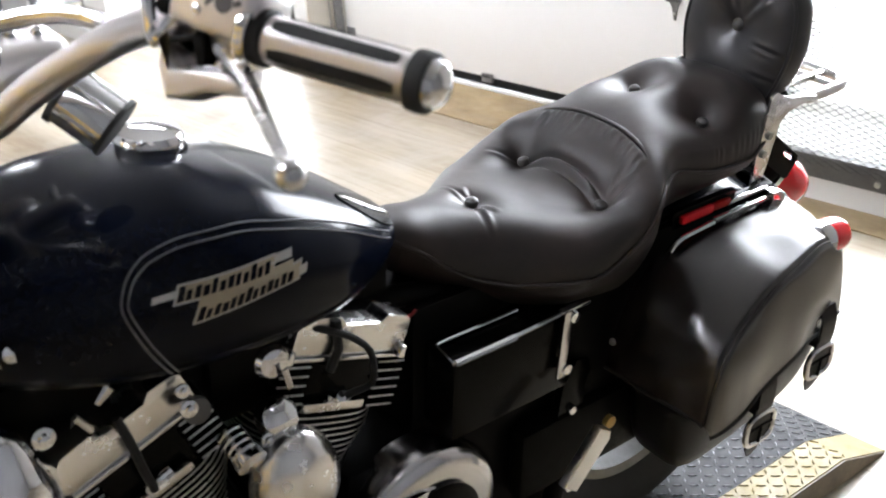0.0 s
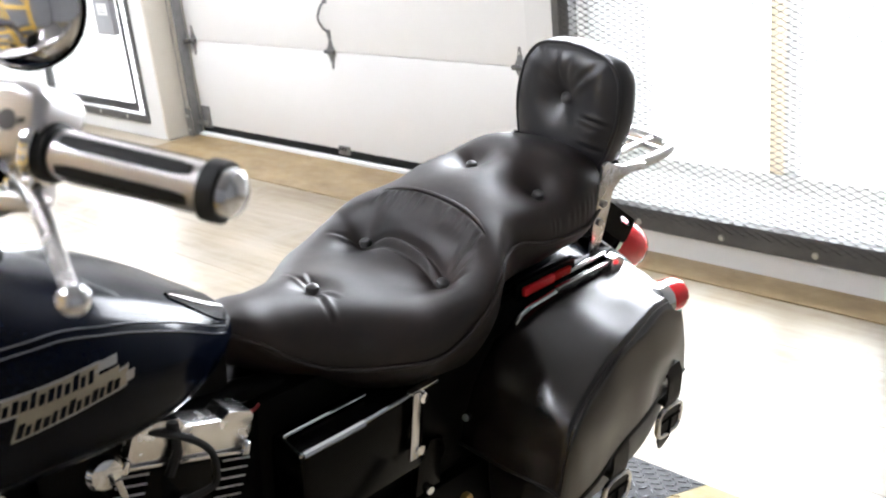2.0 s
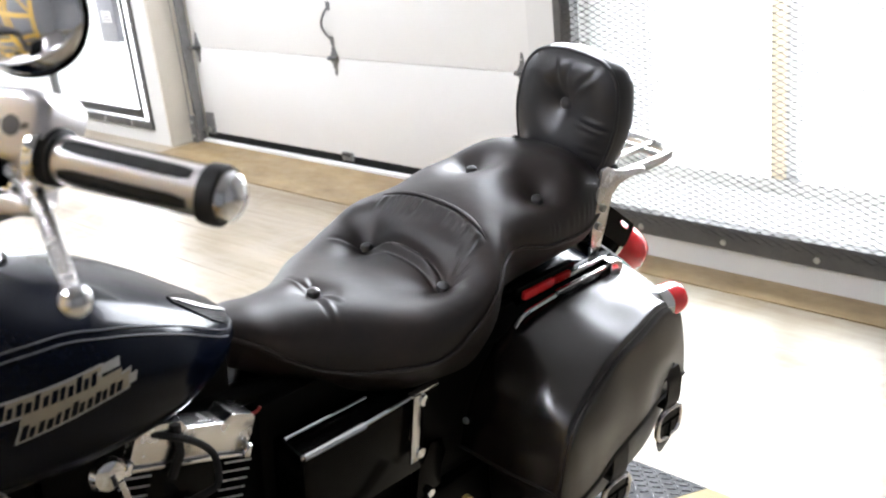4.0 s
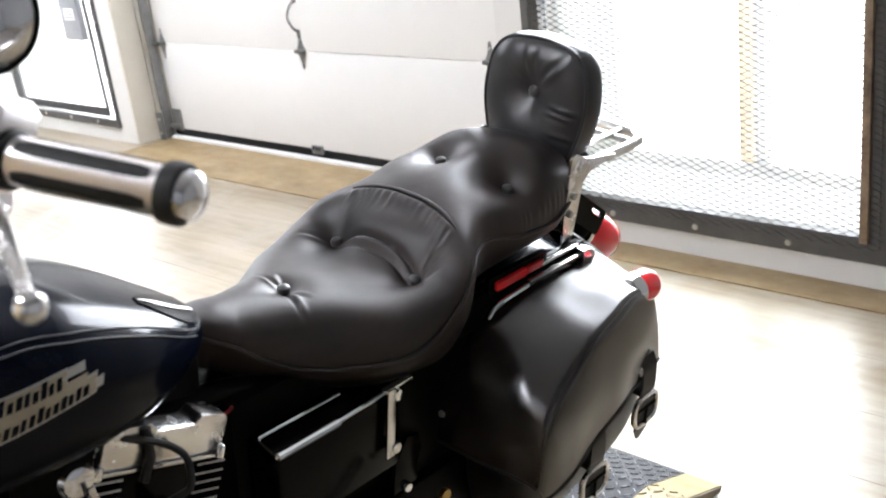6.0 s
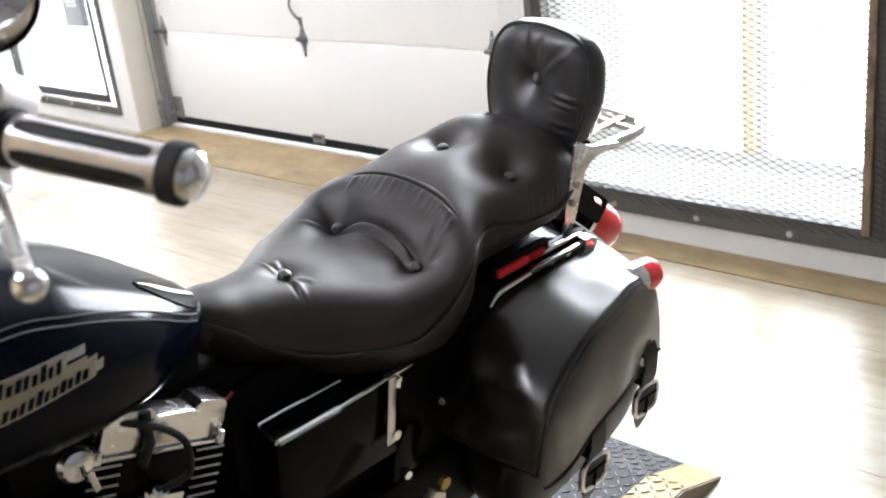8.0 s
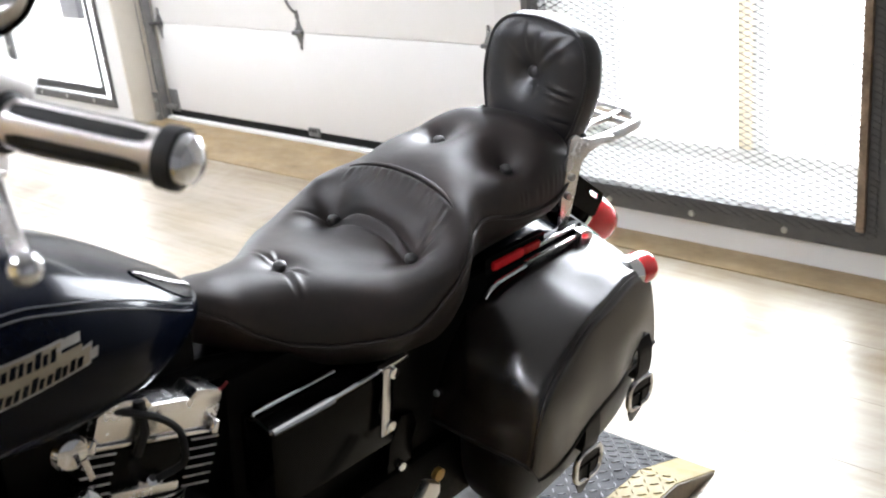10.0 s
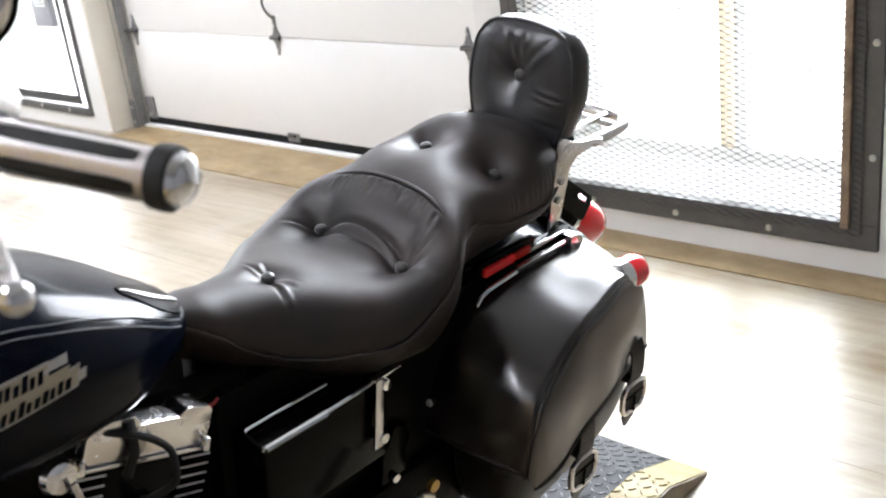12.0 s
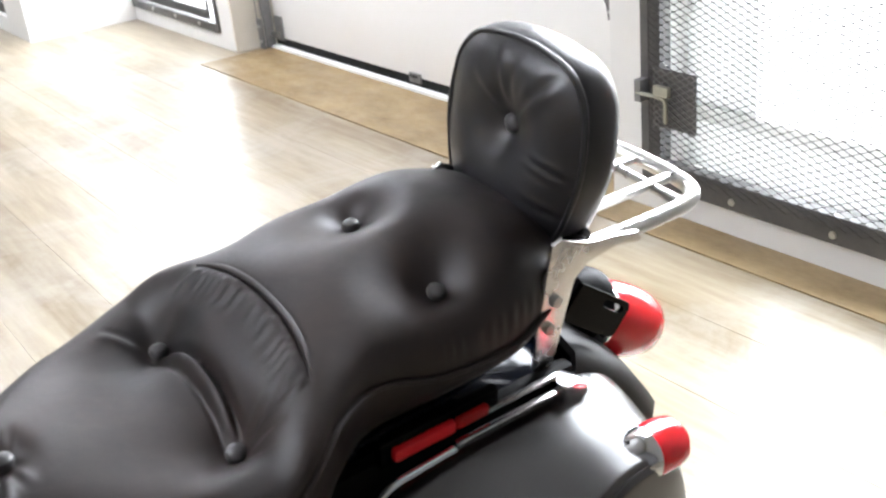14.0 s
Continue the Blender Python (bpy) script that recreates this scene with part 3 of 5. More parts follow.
def ramp():
    r = thing("loading_ramp", "grey diamond-plate ramp with worn yellow edges under the motorcycle", "ramp")

    def sheet(name, ya, yb, m, label=""):
        bm = bmesh.new()
        xs = [-1.85, R0, R1]
        rings = [[(x, ya, 0.0 if x < R1 else 0.0), (x, yb, 0.0), (x, yb, deck_z(x)), (x, ya, deck_z(x))] for x in xs]
        add_loop_skin(bm, rings)
        return part(name, bm, m, r, label, smooth=0)
    sheet("deck", RY0 + RYEL, RY1 - RYEL, M_PLATE)
    sheet("edge_strip", RY0, RY0 + RYEL - 0.001, M_YELLOW, "worn yellow painted edge")
    sheet("edge_strip", RY1 - RYEL + 0.001, RY1, M_YELLOW, "worn yellow painted edge")
    for y, s in ((RY0, -1), (RY1, 1)):
        bm = bmesh.new()
        rings = [[(x, y + s * 0.0015, 0.0), (x, y + s * 0.004, 0.0), (x, y + s * 0.004, deck_z(x) - 0.002), (x, y + s * 0.0015, deck_z(x) - 0.002)] for x in (-1.85, R0, R1 - 0.01)]
        part("side_plate", add_loop_skin(bm, rings), M_PLATESIDE, r, "bare scuffed side plate", smooth=0)

    def treads(name, ya, yb, m, short=0.0):
        V, F = [], []
        p = 0.0225
        for i in range(-22, int((R1 - 0.012) / p) + 1):
            for j in range(int((yb - ya) / p) + 1):
                x, y = i * p, ya + (j + 0.5) * p
                if y > yb - 0.006 or x > R1 - 0.012 - short:
                    continue
                a = radians(45 if (i + j) % 2 else -45)
                ca, sa = math.cos(a), math.sin(a)
                k = len(V)
                for dx, dy, h in ((-0.0108, 0, 0), (0, 0.0028, 0), (0.0108, 0, 0), (0, -0.0028, 0), (-0.0072, 0, 1), (0, 0.0010, 1), (0.0072, 0, 1), (0, -0.0010, 1)):
                    xx, yy = x + dx * ca - dy * sa, y + dx * sa + dy * ca
                    V.append((xx, yy, deck_z(xx) + (0.0026 if h else -0.0005)))
                F.extend([(k, k + 1, k + 5, k + 4), (k + 1, k + 2, k + 6, k + 5), (k + 2, k + 3, k + 7, k + 6), (k + 3, k, k + 4, k + 7), (k + 4, k + 5, k + 6, k + 7)])
        me = bpy.data.meshes.new(name)
        me.from_pydata(V, [], F)
        me.materials.append(m)
        ob = new(name, me)
        ob.parent = r
        tagged(ob, "raised diamond tread", kind="stuff")
    treads("tread", RY0 + RYEL, RY1 - RYEL, M_TREAD)
    treads("tread", RY0, RY0 + RYEL, M_YELLOW, 0.115)
    treads("tread", RY1 - RYEL, RY1, M_YELLOW)


ramp()

# ---- motorcycle: x to the rear, y to its right, z up, leaning on its stand ----
LEANING = 9.5
bike = thing("motorcycle", "midnight blue cruiser motorcycle with black leather seat leaning on its stand", "motorcycle", pose(0.0, 0.175, 0.09, LEANING, 0, 0))

# seat stations along x: half width, crown height, seam height, bottom height
SX = [-0.338, -0.325, -0.29, -0.25, -0.20, -0.165, -0.08, 0.0, 0.04, 0.075, 0.12, 0.20, 0.28, 0.335, 0.372, 0.392]
SW = [0.008, 0.026, 0.050, 0.066, 0.090, 0.113, 0.163, 0.172, 0.160, 0.138, 0.123, 0.130, 0.127, 0.110, 0.082, 0.042]
SC = [0.756, 0.762, 0.760, 0.753, 0.746, 0.742, 0.736, 0.741, 0.765, 0.785, 0.799, 0.815, 0.823, 0.814, 0.798, 0.774]
SS = [0.752, 0.742, 0.722, 0.688, 0.662, 0.656, 0.660, 0.702, 0.731, 0.742, 0.742, 0.724, 0.718, 0.728, 0.738, 0.746]
SB = [0.745, 0.722, 0.680, 0.645, 0.618, 0.606, 0.598, 0.600, 0.612, 0.632, 0.655, 0.676, 0.684, 0.698, 0.712, 0.730]
# buttons: place, reach of the pull, height of the button
TUFTS = [(-0.165, -0.004, 0.021, 0.726), (0.006, 0.081, 0.024, 0.705), (0.0, -0.088, 0.024, 0.706), (0.217, 0.063, 0.032, 0.779), (0.228, -0.066, 0.036, 0.766)]


def seat_section(x):
    return [float(spline(x, SX, T)[0]) for T in (SW, SC, SS, SB)]


def seat_shape(x):
    """How square the section is (across, up) and how far it sits to the right."""
    k = float(spline(x, [-0.34, -0.24, -0.16, -0.06, 0.0, 0.4], [0.0, 0.0, 0.35, 0.85, 1.0, 1.0])[0])
    r = min(1.0, max(0.0, (x - 0.05) / 0.08))          # the passenger's place is rounder
    return 1.0 - 0.28 * k + 0.06 * r, 0.95 - 0.33 * k + 0.06 * r, float(spline(x, [-0.34, 0.05, 0.15, 0.28, 0.40], [0.0, 0.0, 0.008, 0.008, 0.0])[0])


def plump(x, y):
    """The passenger's place is fuller on its right."""
    return 0.20 * min(1.0, max(0.0, (x - 0.08) / 0.09)) if y > 0 else 0.0


def seat_dome(x, y):
    """Height of the padding before it is pulled in."""
    w, c, s, b = seat_section(x)
    py, pz, yc = seat_shape(x)
    u = min(1.0, abs(y - yc) / w) ** (1 / py)
    pz -= plump(x, y - yc)
    return s + (c - s) * max(1 - u * u, 0.0) ** (pz / 2)


def seat_dish(x, y):
    """The rider's place is hollowed where one sits."""
    return 0.017 * math.exp(-((x + 0.03) / 0.085) ** 2 - (y / 0.105) ** 4)


SEAT_BUTTONS = [(x, y, s, (seat_dome(x, y) - seat_dish(x, y) - z) / 1.37) for x, y, s, z in TUFTS]


def seat_dents(x, y):
    """How far the padding is pulled in at a place: buttons, folds, the waist seam."""
    d = -seat_dish(x, y)
    for bx, by, s, depth in SEAT_BUTTONS:
        q = (x - bx) ** 2 + (y - by) ** 2
        lx = 1.35 if x < bx else 0.80          # the pull runs out gently towards the front
        d -= depth * math.exp(-((x - bx) / lx) ** 2 / (2 * s * s) - (y - by) ** 2 / (2 * s * s)) + 0.32 * depth * math.exp(-q / (2 * 0.014 ** 2)) + 0.05 * depth * math.exp(-q / (2 * 0.006 ** 2))
    # fold between the two rear buttons of the rider's place
    if abs(y) < 0.10:
        u = y / 0.087
        fx = 0.004 + 0.012 * (1 - u * u)
        e = x - fx
        w = max(0.0, 1 - abs(u) ** 4)
        d -= 0.0100 * w * math.exp(-((e - 0.005) / 0.0034) ** 2)          # a pinched roll of leather
        d += 0.0050 * w * math.exp(-((e + 0.003) / 0.0050) ** 2)
        d -= 0.0040 * w * math.exp(-((e + 0.012) / 0.0035) ** 2)
        d += 0.0045 * w * math.exp(-((e - 0.024) / 0.018) ** 2)
    # waist seam with gathered pleats in front of it
    sx = 0.087 - 0.9 * y * y - 0.008 * (abs(y) / 0.1) ** 3
    wf = max(0.0, 1 - (abs(y) / 0.112) ** 6)
    e = x - sx
    d -= 0.003 * wf * math.exp(-(e / 0.004) ** 2)
    d += 0.005 * wf * math.exp(-((e + 0.012) / 0.010) ** 2)
    if -0.04 < e < 0.0:
        g = max(0.0, 0.45 + 1.5 * noise.noise((y * 55, 1.0, 5.0)))
        d += 0.0040 * g * wf * math.sin(y * 520 + 1.8 * math.sin(y * 90) + e * 18) * math.exp(-((e + 0.017) / 0.013) ** 2) * (1 - math.exp(-(e / 0.007) ** 2))
    # short creases running out from the front and rear buttons
    for bx, by, ang, ln, amp in ((-0.165, -0.004, -1.85, 0.075, 0.0030), (-0.165, -0.004, 1.62, 0.065, 0.0022), (-0.165, -0.004, -1.35, 0.050, 0.0014), (-0.165, -0.004, 1.15, 0.045, 0.0014),
                                 (0.004, 0.083, 2.3, 0.060, 0.0022), (0.0, -0.088, -0.5, 0.050, 0.0030), (0.0, -0.088, 0.1, 0.050, 0.0022), (0.0, -0.088, -1.0, 0.045, 0.0020)):
        dx, dy = math.cos(ang), math.sin(ang)
        t = (x - bx) * dx + (y - by) * dy
        n = -(x - bx) * dy + (y - by) * dx
        if 0 < t < ln:
            f = math.sin(math.pi * t / ln)
            d += amp * f * (math.exp(-((n - 0.004) / 0.004) ** 2) - math.exp(-((n + 0.004) / 0.0035) ** 2))
    return d


def build_seat():
    nx, na = 420, 170
    xs = np.linspace(SX[0], SX[-1], nx)
    W, C, S, B = (spline(xs, SX, T) for T in (SW, SC, SS, SB))
    rings = []
    for i, x in enumerate(xs):
        ring = []
        py, pz, yc = seat_shape(x)
        for k in range(na + 1):
            a = math.pi * k / na
            c, s = math.cos(a), math.sin(a)
            y = yc - W[i] * math.copysign(abs(c) ** py, c)
            z = S[i] + (C[i] - S[i]) * max(s, 0.0) ** (pz - plump(x, y - yc))
            edge = min(1.0, s / 0.35)
            z += seat_dents(x, y) * edge
            # gathered ripples along the passenger seam
            if x > 0.19 and s < 0.5:
                amp = max(0.0, 0.35 + 1.2 * noise.noise((x * 30, 2.0 if y < 0 else 9.0, 1.0))) * math.exp(-((s - 0.16) / 0.11) ** 2)
                z += 0.0014 * amp * math.sin(x * 430 + 5 * noise.noise((x * 25, 4.0, 0.0)))
                y += 0.0009 * math.copysign(1, y) * amp * math.sin(x * 430 + 5 * noise.noise((x * 25, 4.0, 0.0)))
            z += 0.0016 * noise.noise((x * 16, y * 16, 3.0)) * edge
            ring.append((x, y, z))
        rings.append(ring)
    bm = add_loop_skin(bmesh.new(), rings, closed=False)
    seat = part("seat", bm, M_LEATHER, bike, "black leather two-up seat with tufted buttons", smooth=80)
    # skirt below the seam
    rings = []
    for i, x in enumerate(xs[::3]):
        w, c, s, b = W[3 * i], C[3 * i], S[3 * i], B[3 * i]
        yc = seat_shape(x)[2]
        tuck = min(1.0, max(0.0, (0.04 - x) / 0.10)) * min(1.0, w / 0.11)          # the rider's skirt runs in under the cushion
        ring = []
        for side in (-1, 1):
            pts = []
            for k in range(9):
                u = k / 8
                pts.append((x, yc + side * (w * (1.0 + 0.035 * (1 - tuck) * math.sin(math.pi * u)) - 0.034 * u * u - 0.012 * tuck * u), s - 0.003 + (b - s) * u))
            ring += pts if side < 0 else pts[::-1]
        ring += [(x, yc + 0.6 * w, s - 0.05), (x, yc - 0.6 * w, s - 0.05)]
        rings.append(ring)
    part("skirt", add_loop_skin(bmesh.new(), rings), M_LEATHER, seat, "black leather side skirt", smooth=60)
    # piping along the seam
    for side in (-1, 1):
        part("piping", tube([(x, seat_shape(x)[2] + side * (W[j] + 0.0018), S[j] - 0.002) for j, x in enumerate(xs) if j % 5 == 0], 0.0034, 8), M_LEATHER, seat, smooth=80)
    # waist seam welt
    w = []
    for y in np.linspace(-0.108, 0.108, 40):
        x = 0.087 - 0.9 * y * y - 0.008 * (abs(y) / 0.1) ** 3
        w.append((x, y, seat_dome(x, y) - 0.001))
    part("waist_welt", tube(w, [0.0034 * min(1.0, 0.15 + min(i, 39 - i) / 7) for i in range(40)], 8), M_LEATHER, seat, smooth=80)
    for bx, by, s, depth in SEAT_BUTTONS:
        m = Matrix.Translation((bx, by, seat_dome(bx, by) + seat_dents(bx, by) + 0.0045)) @ Matrix.Rotation(-3.0 * by, 4, "X")
        part("button", lathe([(0.001, -0.004), (0.0080, -0.004), (0.0096, 0.001), (0.0085, 0.0055), (0.0052, 0.0082), (0.001, 0.009)], m, 18), M_BUTTON, seat)
    return seat


build_seat()


# ---- backrest pad ----
PAD = Matrix.Translation((0.364, 0.007, 0.754)) @ Matrix.Rotation(radians(7), 4, "Y")     # z up the pad, x through it


def pad_half(v):
    """Half width of the pad at height v."""
    return float(spline(v, [0.0, 0.012, 0.05, 0.11, 0.16, 0.188, 0.202, 0.208], [0.064, 0.073, 0.090, 0.101, 0.095, 0.079, 0.055, 0.015])[0])


def build_backrest():
    H, T = 0.208, 0.050
    nu, nv = 70, 90
    vs = H * (0.5 - 0.5 * np.cos(np.linspace(0.03, math.pi - 0.03, nv)))
    rings = []
    for v in vs:
        w = pad_half(v)
        ring = []
        e = 1 - abs(2 * v / H - 1) ** 5
        for k in range(nu):
            u = -1 + 2 * k / (nu - 1)
            y = w * u
            bulge = 0.021 * (1 - abs(u) ** 3.0) * e
            q = y * y + (v - 0.122) ** 2
            d = 0.017 * math.exp(-q / (2 * 0.030 ** 2)) + 0.006 * math.exp(-q / (2 * 0.011 ** 2))
            # creases fanning out from the button
            for ang, ln, amp in ((1.85, 0.080, 0.0018), (1.45, 0.075, 0.0016), (0.80, 0.095, 0.0032), (1.15, 0.060, 0.0012), (2.45, 0.07, 0.0012)):
                dx, dy = math.cos(ang), math.sin(ang)
                t = -y * dx + (v - 0.122) * dy
                n = y * dy + (v - 0.122) * dx
                if 0.01 < t < ln:
                    f = math.sin(math.pi * (t - 0.01) / (ln - 0.01)) ** 0.7
                    d += amp * f * (math.exp(-((n - 0.005) / 0.006) ** 2) - math.exp(-((n + 0.005) / 0.006) ** 2))
            # slack wrinkles low on the left half
            for wy, wv, amp in ((-0.066, 0.100, 0.0030), (-0.070, 0.056, 0.0024), (-0.058, 0.090, 0.0014)):
                d += amp * math.exp(-((y - wy) / 0.020) ** 2) * (math.exp(-((v - wv - 0.12 * (y - wy)) / 0.0035) ** 2) - 0.8 * math.exp(-((v - wv - 0.006 - 0.12 * (y - wy)) / 0.004) ** 2))
            x = -bulge + d + 0.0012 * noise.noise((y * 22, v * 22, 7.0))
            ring.append(PAD @ Vector((x, y, v)))
        rings.append(ring)
    pad = part("backrest_pad", add_loop_skin(bmesh.new(), rings, closed=False), M_PADLEATHER, bike, "black vinyl passenger backrest with one button", smooth=80)
    # outline of the pad
    out = [(-pad_half(v), v) for v in vs] + [(pad_half(v), v) for v in vs[::-1]]
    part("piping", tube([PAD @ Vector((0.001, y * 1.01, v)) for y, v in out], 0.0034, 8, closed=True), M_PADLEATHER, pad, smooth=80)
    # side wall and back
    rings = []
    for x, s in ((0.0, 1.0), (0.004, 1.022), (0.012, 1.045), (0.024, 1.058), (0.036, 1.05), (0.046, 1.01), (0.052, 0.94), (T + 0.006, 0.8)):
        rings.append([PAD @ Vector((x, y * s, 0.104 + (v - 0.104) * s)) for y, v in out])
    part("pad_side", add_loop_skin(bmesh.new(), rings), M_PADLEATHER, pad, "black vinyl gusset and back", smooth=70)
    part("button", lathe([(0.001, -0.004), (0.010, -0.004), (0.0118, 0.001), (0.010, 0.006), (0.006, 0.009), (0.001, 0.010)],
                         PAD @ Matrix.Translation((0.0035, 0, 0.122)) @ Matrix.Rotation(radians(-90), 4, "Y"), 20), M_BUTTON, pad)


build_backrest()


# ---- sissy bar, rack, tail ----
def side_plate(y, t):
    m = Matrix(((1, 0, 0, 0), (0, 0, 1, y), (0, 1, 0, 0), (0, 0, 0, 1)))
    o = [(0.326, 0.645), (0.343, 0.645), (0.354, 0.684), (0.361, 0.718), (0.369, 0.751), (0.386, 0.765), (0.425, 0.770), (0.462, 0.762), (0.455, 0.776), (0.425, 0.783), (0.39, 0.788), (0.362, 0.798), (0.348, 0.806), (0.336, 0.802), (0.331, 0.773), (0.328, 0.74), (0.322, 0.702), (0.322, 0.66)]
    p = part("sissy_bar_plate", slab(o, m, t, 0.001), M_POLISHED, bike, "polished chrome backrest side plate")
    for x, z in ((0.343, 0.736), (0.336, 0.706)):
        part("bolt", lathe([(0.001, 0), (0.0065, 0), (0.006, 0.005), (0.001, 0.006)], aim((x, y, z), (x, y - math.copysign(1, -y), z)) if y > 0 else aim((x, y, z), (x, y - 1, z)), 10), M_BOLT, p)


side_plate(-0.108, 0.005)
side_plate(0.084, 0.005)
rack = part("luggage_rack", tube(curve3([(0.385, -0.082, 0.765), (0.46, -0.084, 0.762), (0.54, -0.083, 0.760), (0.573, -0.076, 0.760), (0.592, -0.052, 0.760), (0.596, 0.0, 0.760),
            (0.592, 0.052, 0.760), (0.573, 0.076, 0.760), (0.54, 0.083, 0.760), (0.46, 0.084, 0.762), (0.385, 0.082, 0.765)], 60), 0.0095, 12), M_FIN, bike, "chrome tubular luggage rack")
for y in (-0.028, 0.028):
    part("rack_bar", tube([(0.39, y, 0.762), (0.594, y, 0.760)], 0.0075, 10, flat=0.8), M_FIN, rack)
part("rack_bar", tube([(0.40, -0.08, 0.762), (0.40, 0.08, 0.762)], 0.007, 10), M_FIN, rack)
part("rack_bar", tube([(0.560, -0.078, 0.757), (0.560, 0.078, 0.757)], 0.006, 10), M_FIN, rack)
part("rack_clamp", box((0.372, -0.095, 0.752), (0.395, -0.078, 0.785), 0.004), M_BLACK, rack, "black rubber-lined rack clamp")
part("rack_knob", lathe([(0.001, 0), (0.009, 0), (0.011, 0.006), (0.009, 0.014), (0.001, 0.016)], aim((0.398, -0.074, 0.778), (0.398, -0.2, 0.80)), 14), M_BLACK, rack)

# rear wheel and fender
WC = (0.20, 0.0, 0.28)


def ring_section(profile, cx, cz, a0, a1, n):
    """A section of (y, radius) swept round an axle along y."""
    rings = []
    for i in range(n + 1):
        a = radians(a0 + (a1 - a0) * i / n)
        rings.append([(cx + r * math.cos(a), y, cz + r * math.sin(a)) for y, r in profile])
    return rings


def wheel(name, cx, cz, R, w, label):
    prof = [(w * math.sin(t) * 0.5, R - w * 0.45 + w * 0.45 * math.cos(t)) for t in np.linspace(-2.2, 2.2, 15)] + [(w * 0.3, R - w * 0.85), (-w * 0.3, R - w * 0.85)]
    t = part(name, add_loop_skin(bmesh.new(), ring_section(prof, cx, cz, 0, 360, 64), cap=False), M_TYRE, bike, label, smooth=50)
    pr = [(-0.045, R - w * 0.83), (-0.04, R - w * 0.95), (0.0, R - w * 1.05), (0.04, R - w * 0.95), (0.045, R - w * 0.83), (0.0, R - w * 0.88)]
    part("rim", add_loop_skin(bmesh.new(), ring_section(pr, cx, cz, 0, 360, 64), cap=False), M_GALV, t, "dull grey rim")
    part("hub", tube([(cx, -0.07, cz), (cx, 0.07, cz)], 0.04, 20), M_CHROME, t)
    for k in range(20):
        a = 2 * math.pi * k / 20
        part("spoke", tube([(cx + 0.035 * math.cos(a + 0.4), 0.03 * (-1) ** k, cz + 0.035 * math.sin(a + 0.4)), (cx + (R - w) * math.cos(a), 0.0, cz + (R - w) * math.sin(a))], 0.002, 6), M_CHROME, t)


wheel("rear_wheel", WC[0], WC[2], 0.312, 0.14, "black rear tyre on a spoked chrome rim")
wheel("front_wheel", -1.40, 0.27, 0.30, 0.10, "black front tyre on a spoked chrome rim")
fp = []
for k in range(15):
    t = math.pi * k / 14
    fp.append((-0.098 * math.copysign(abs(math.cos(t)) ** 0.55, math.cos(t)), 0.325 + 0.062 * math.sin(t) ** 0.6))
fp2 = fp + [(y * 0.95, r - 0.004) for y, r in fp[::-1]]
fender = part("rear_fender", add_loop_skin(bmesh.new(), ring_section(fp2, WC[0], WC[2], 14, 165, 50)), M_PAINT, bike, "dark blue painted rear fender", smooth=60)
fc = [(-0.100, 0.318), (-0.0995, 0.385), (-0.086, 0.404), (-0.045, 0.413), (0.045, 0.413), (0.086, 0.404), (0.0995, 0.385), (0.100, 0.318)]
part("fender_tip_cover", add_loop_skin(bmesh.new(), ring_section(fc + [(y * 0.97, r - 0.008) for y, r in fc[::-1]], WC[0], WC[2], 30, 60, 22)), M_STRAP, fender, "dull black cover on the fender tip", smooth=50)
part("fender_trim", tube([(WC[0] + 0.416 * math.cos(radians(a)), 0.0, WC[2] + 0.416 * math.sin(radians(a))) for a in range(31, 53, 2)], 0.010, 10, flat=0.4), M_CHROME, fender, "chrome trim on the fender tip")
# fender strut with chrome rail and reflector
for s in (-1, 1):
    st = part("fender_strut", box((0.06, min(s * 0.104, s * 0.122), 0.60), (0.365, max(s * 0.104, s * 0.122), 0.655), 0.006), M_BLACK, bike, "gloss black fender strut")
    if s < 0:
        part("chrome_rail", box((0.200, -0.141, 0.641), (0.336, -0.133, 0.650), 0.002), M_SATIN, st)
        part("chrome_rail", box((0.218, -0.129, 0.653), (0.336, -0.123, 0.660), 0.002), M_SATIN, st)
        part("chrome_rail", tube(curve3([(0.108, -0.135, 0.622), (0.116, -0.136, 0.632), (0.135, -0.137, 0.639), (0.165, -0.137, 0.641), (0.197, -0.137, 0.643)], 16), 0.0055, 10, flat=0.75), M_SATIN, st)
        part("rail_end", slab([(0.330, 0.622), (0.352, 0.622), (0.366, 0.634), (0.362, 0.647), (0.346, 0.656), (0.330, 0.656)],
             Matrix(((1, 0, 0, 0), (0, 0, 1, -0.146), (0, 1, 0, 0), (0, 0, 0, 1))), 0.026, 0.003), M_SATIN, st)
        part("reflector", box((0.134, -0.131, 0.654), (0.205, -0.122, 0.668), 0.004), M_RED, st, "red side reflector")
        part("reflector", box((0.207, -0.130, 0.654), (0.246, -0.122, 0.667), 0.004), M_REFLECTOR, st, "dark red end of the reflector")
        part("reflector_case", box((0.122, -0.1235, 0.646), (0.262, -0.112, 0.676), 0.003), M_BLACKGLOSS, st)

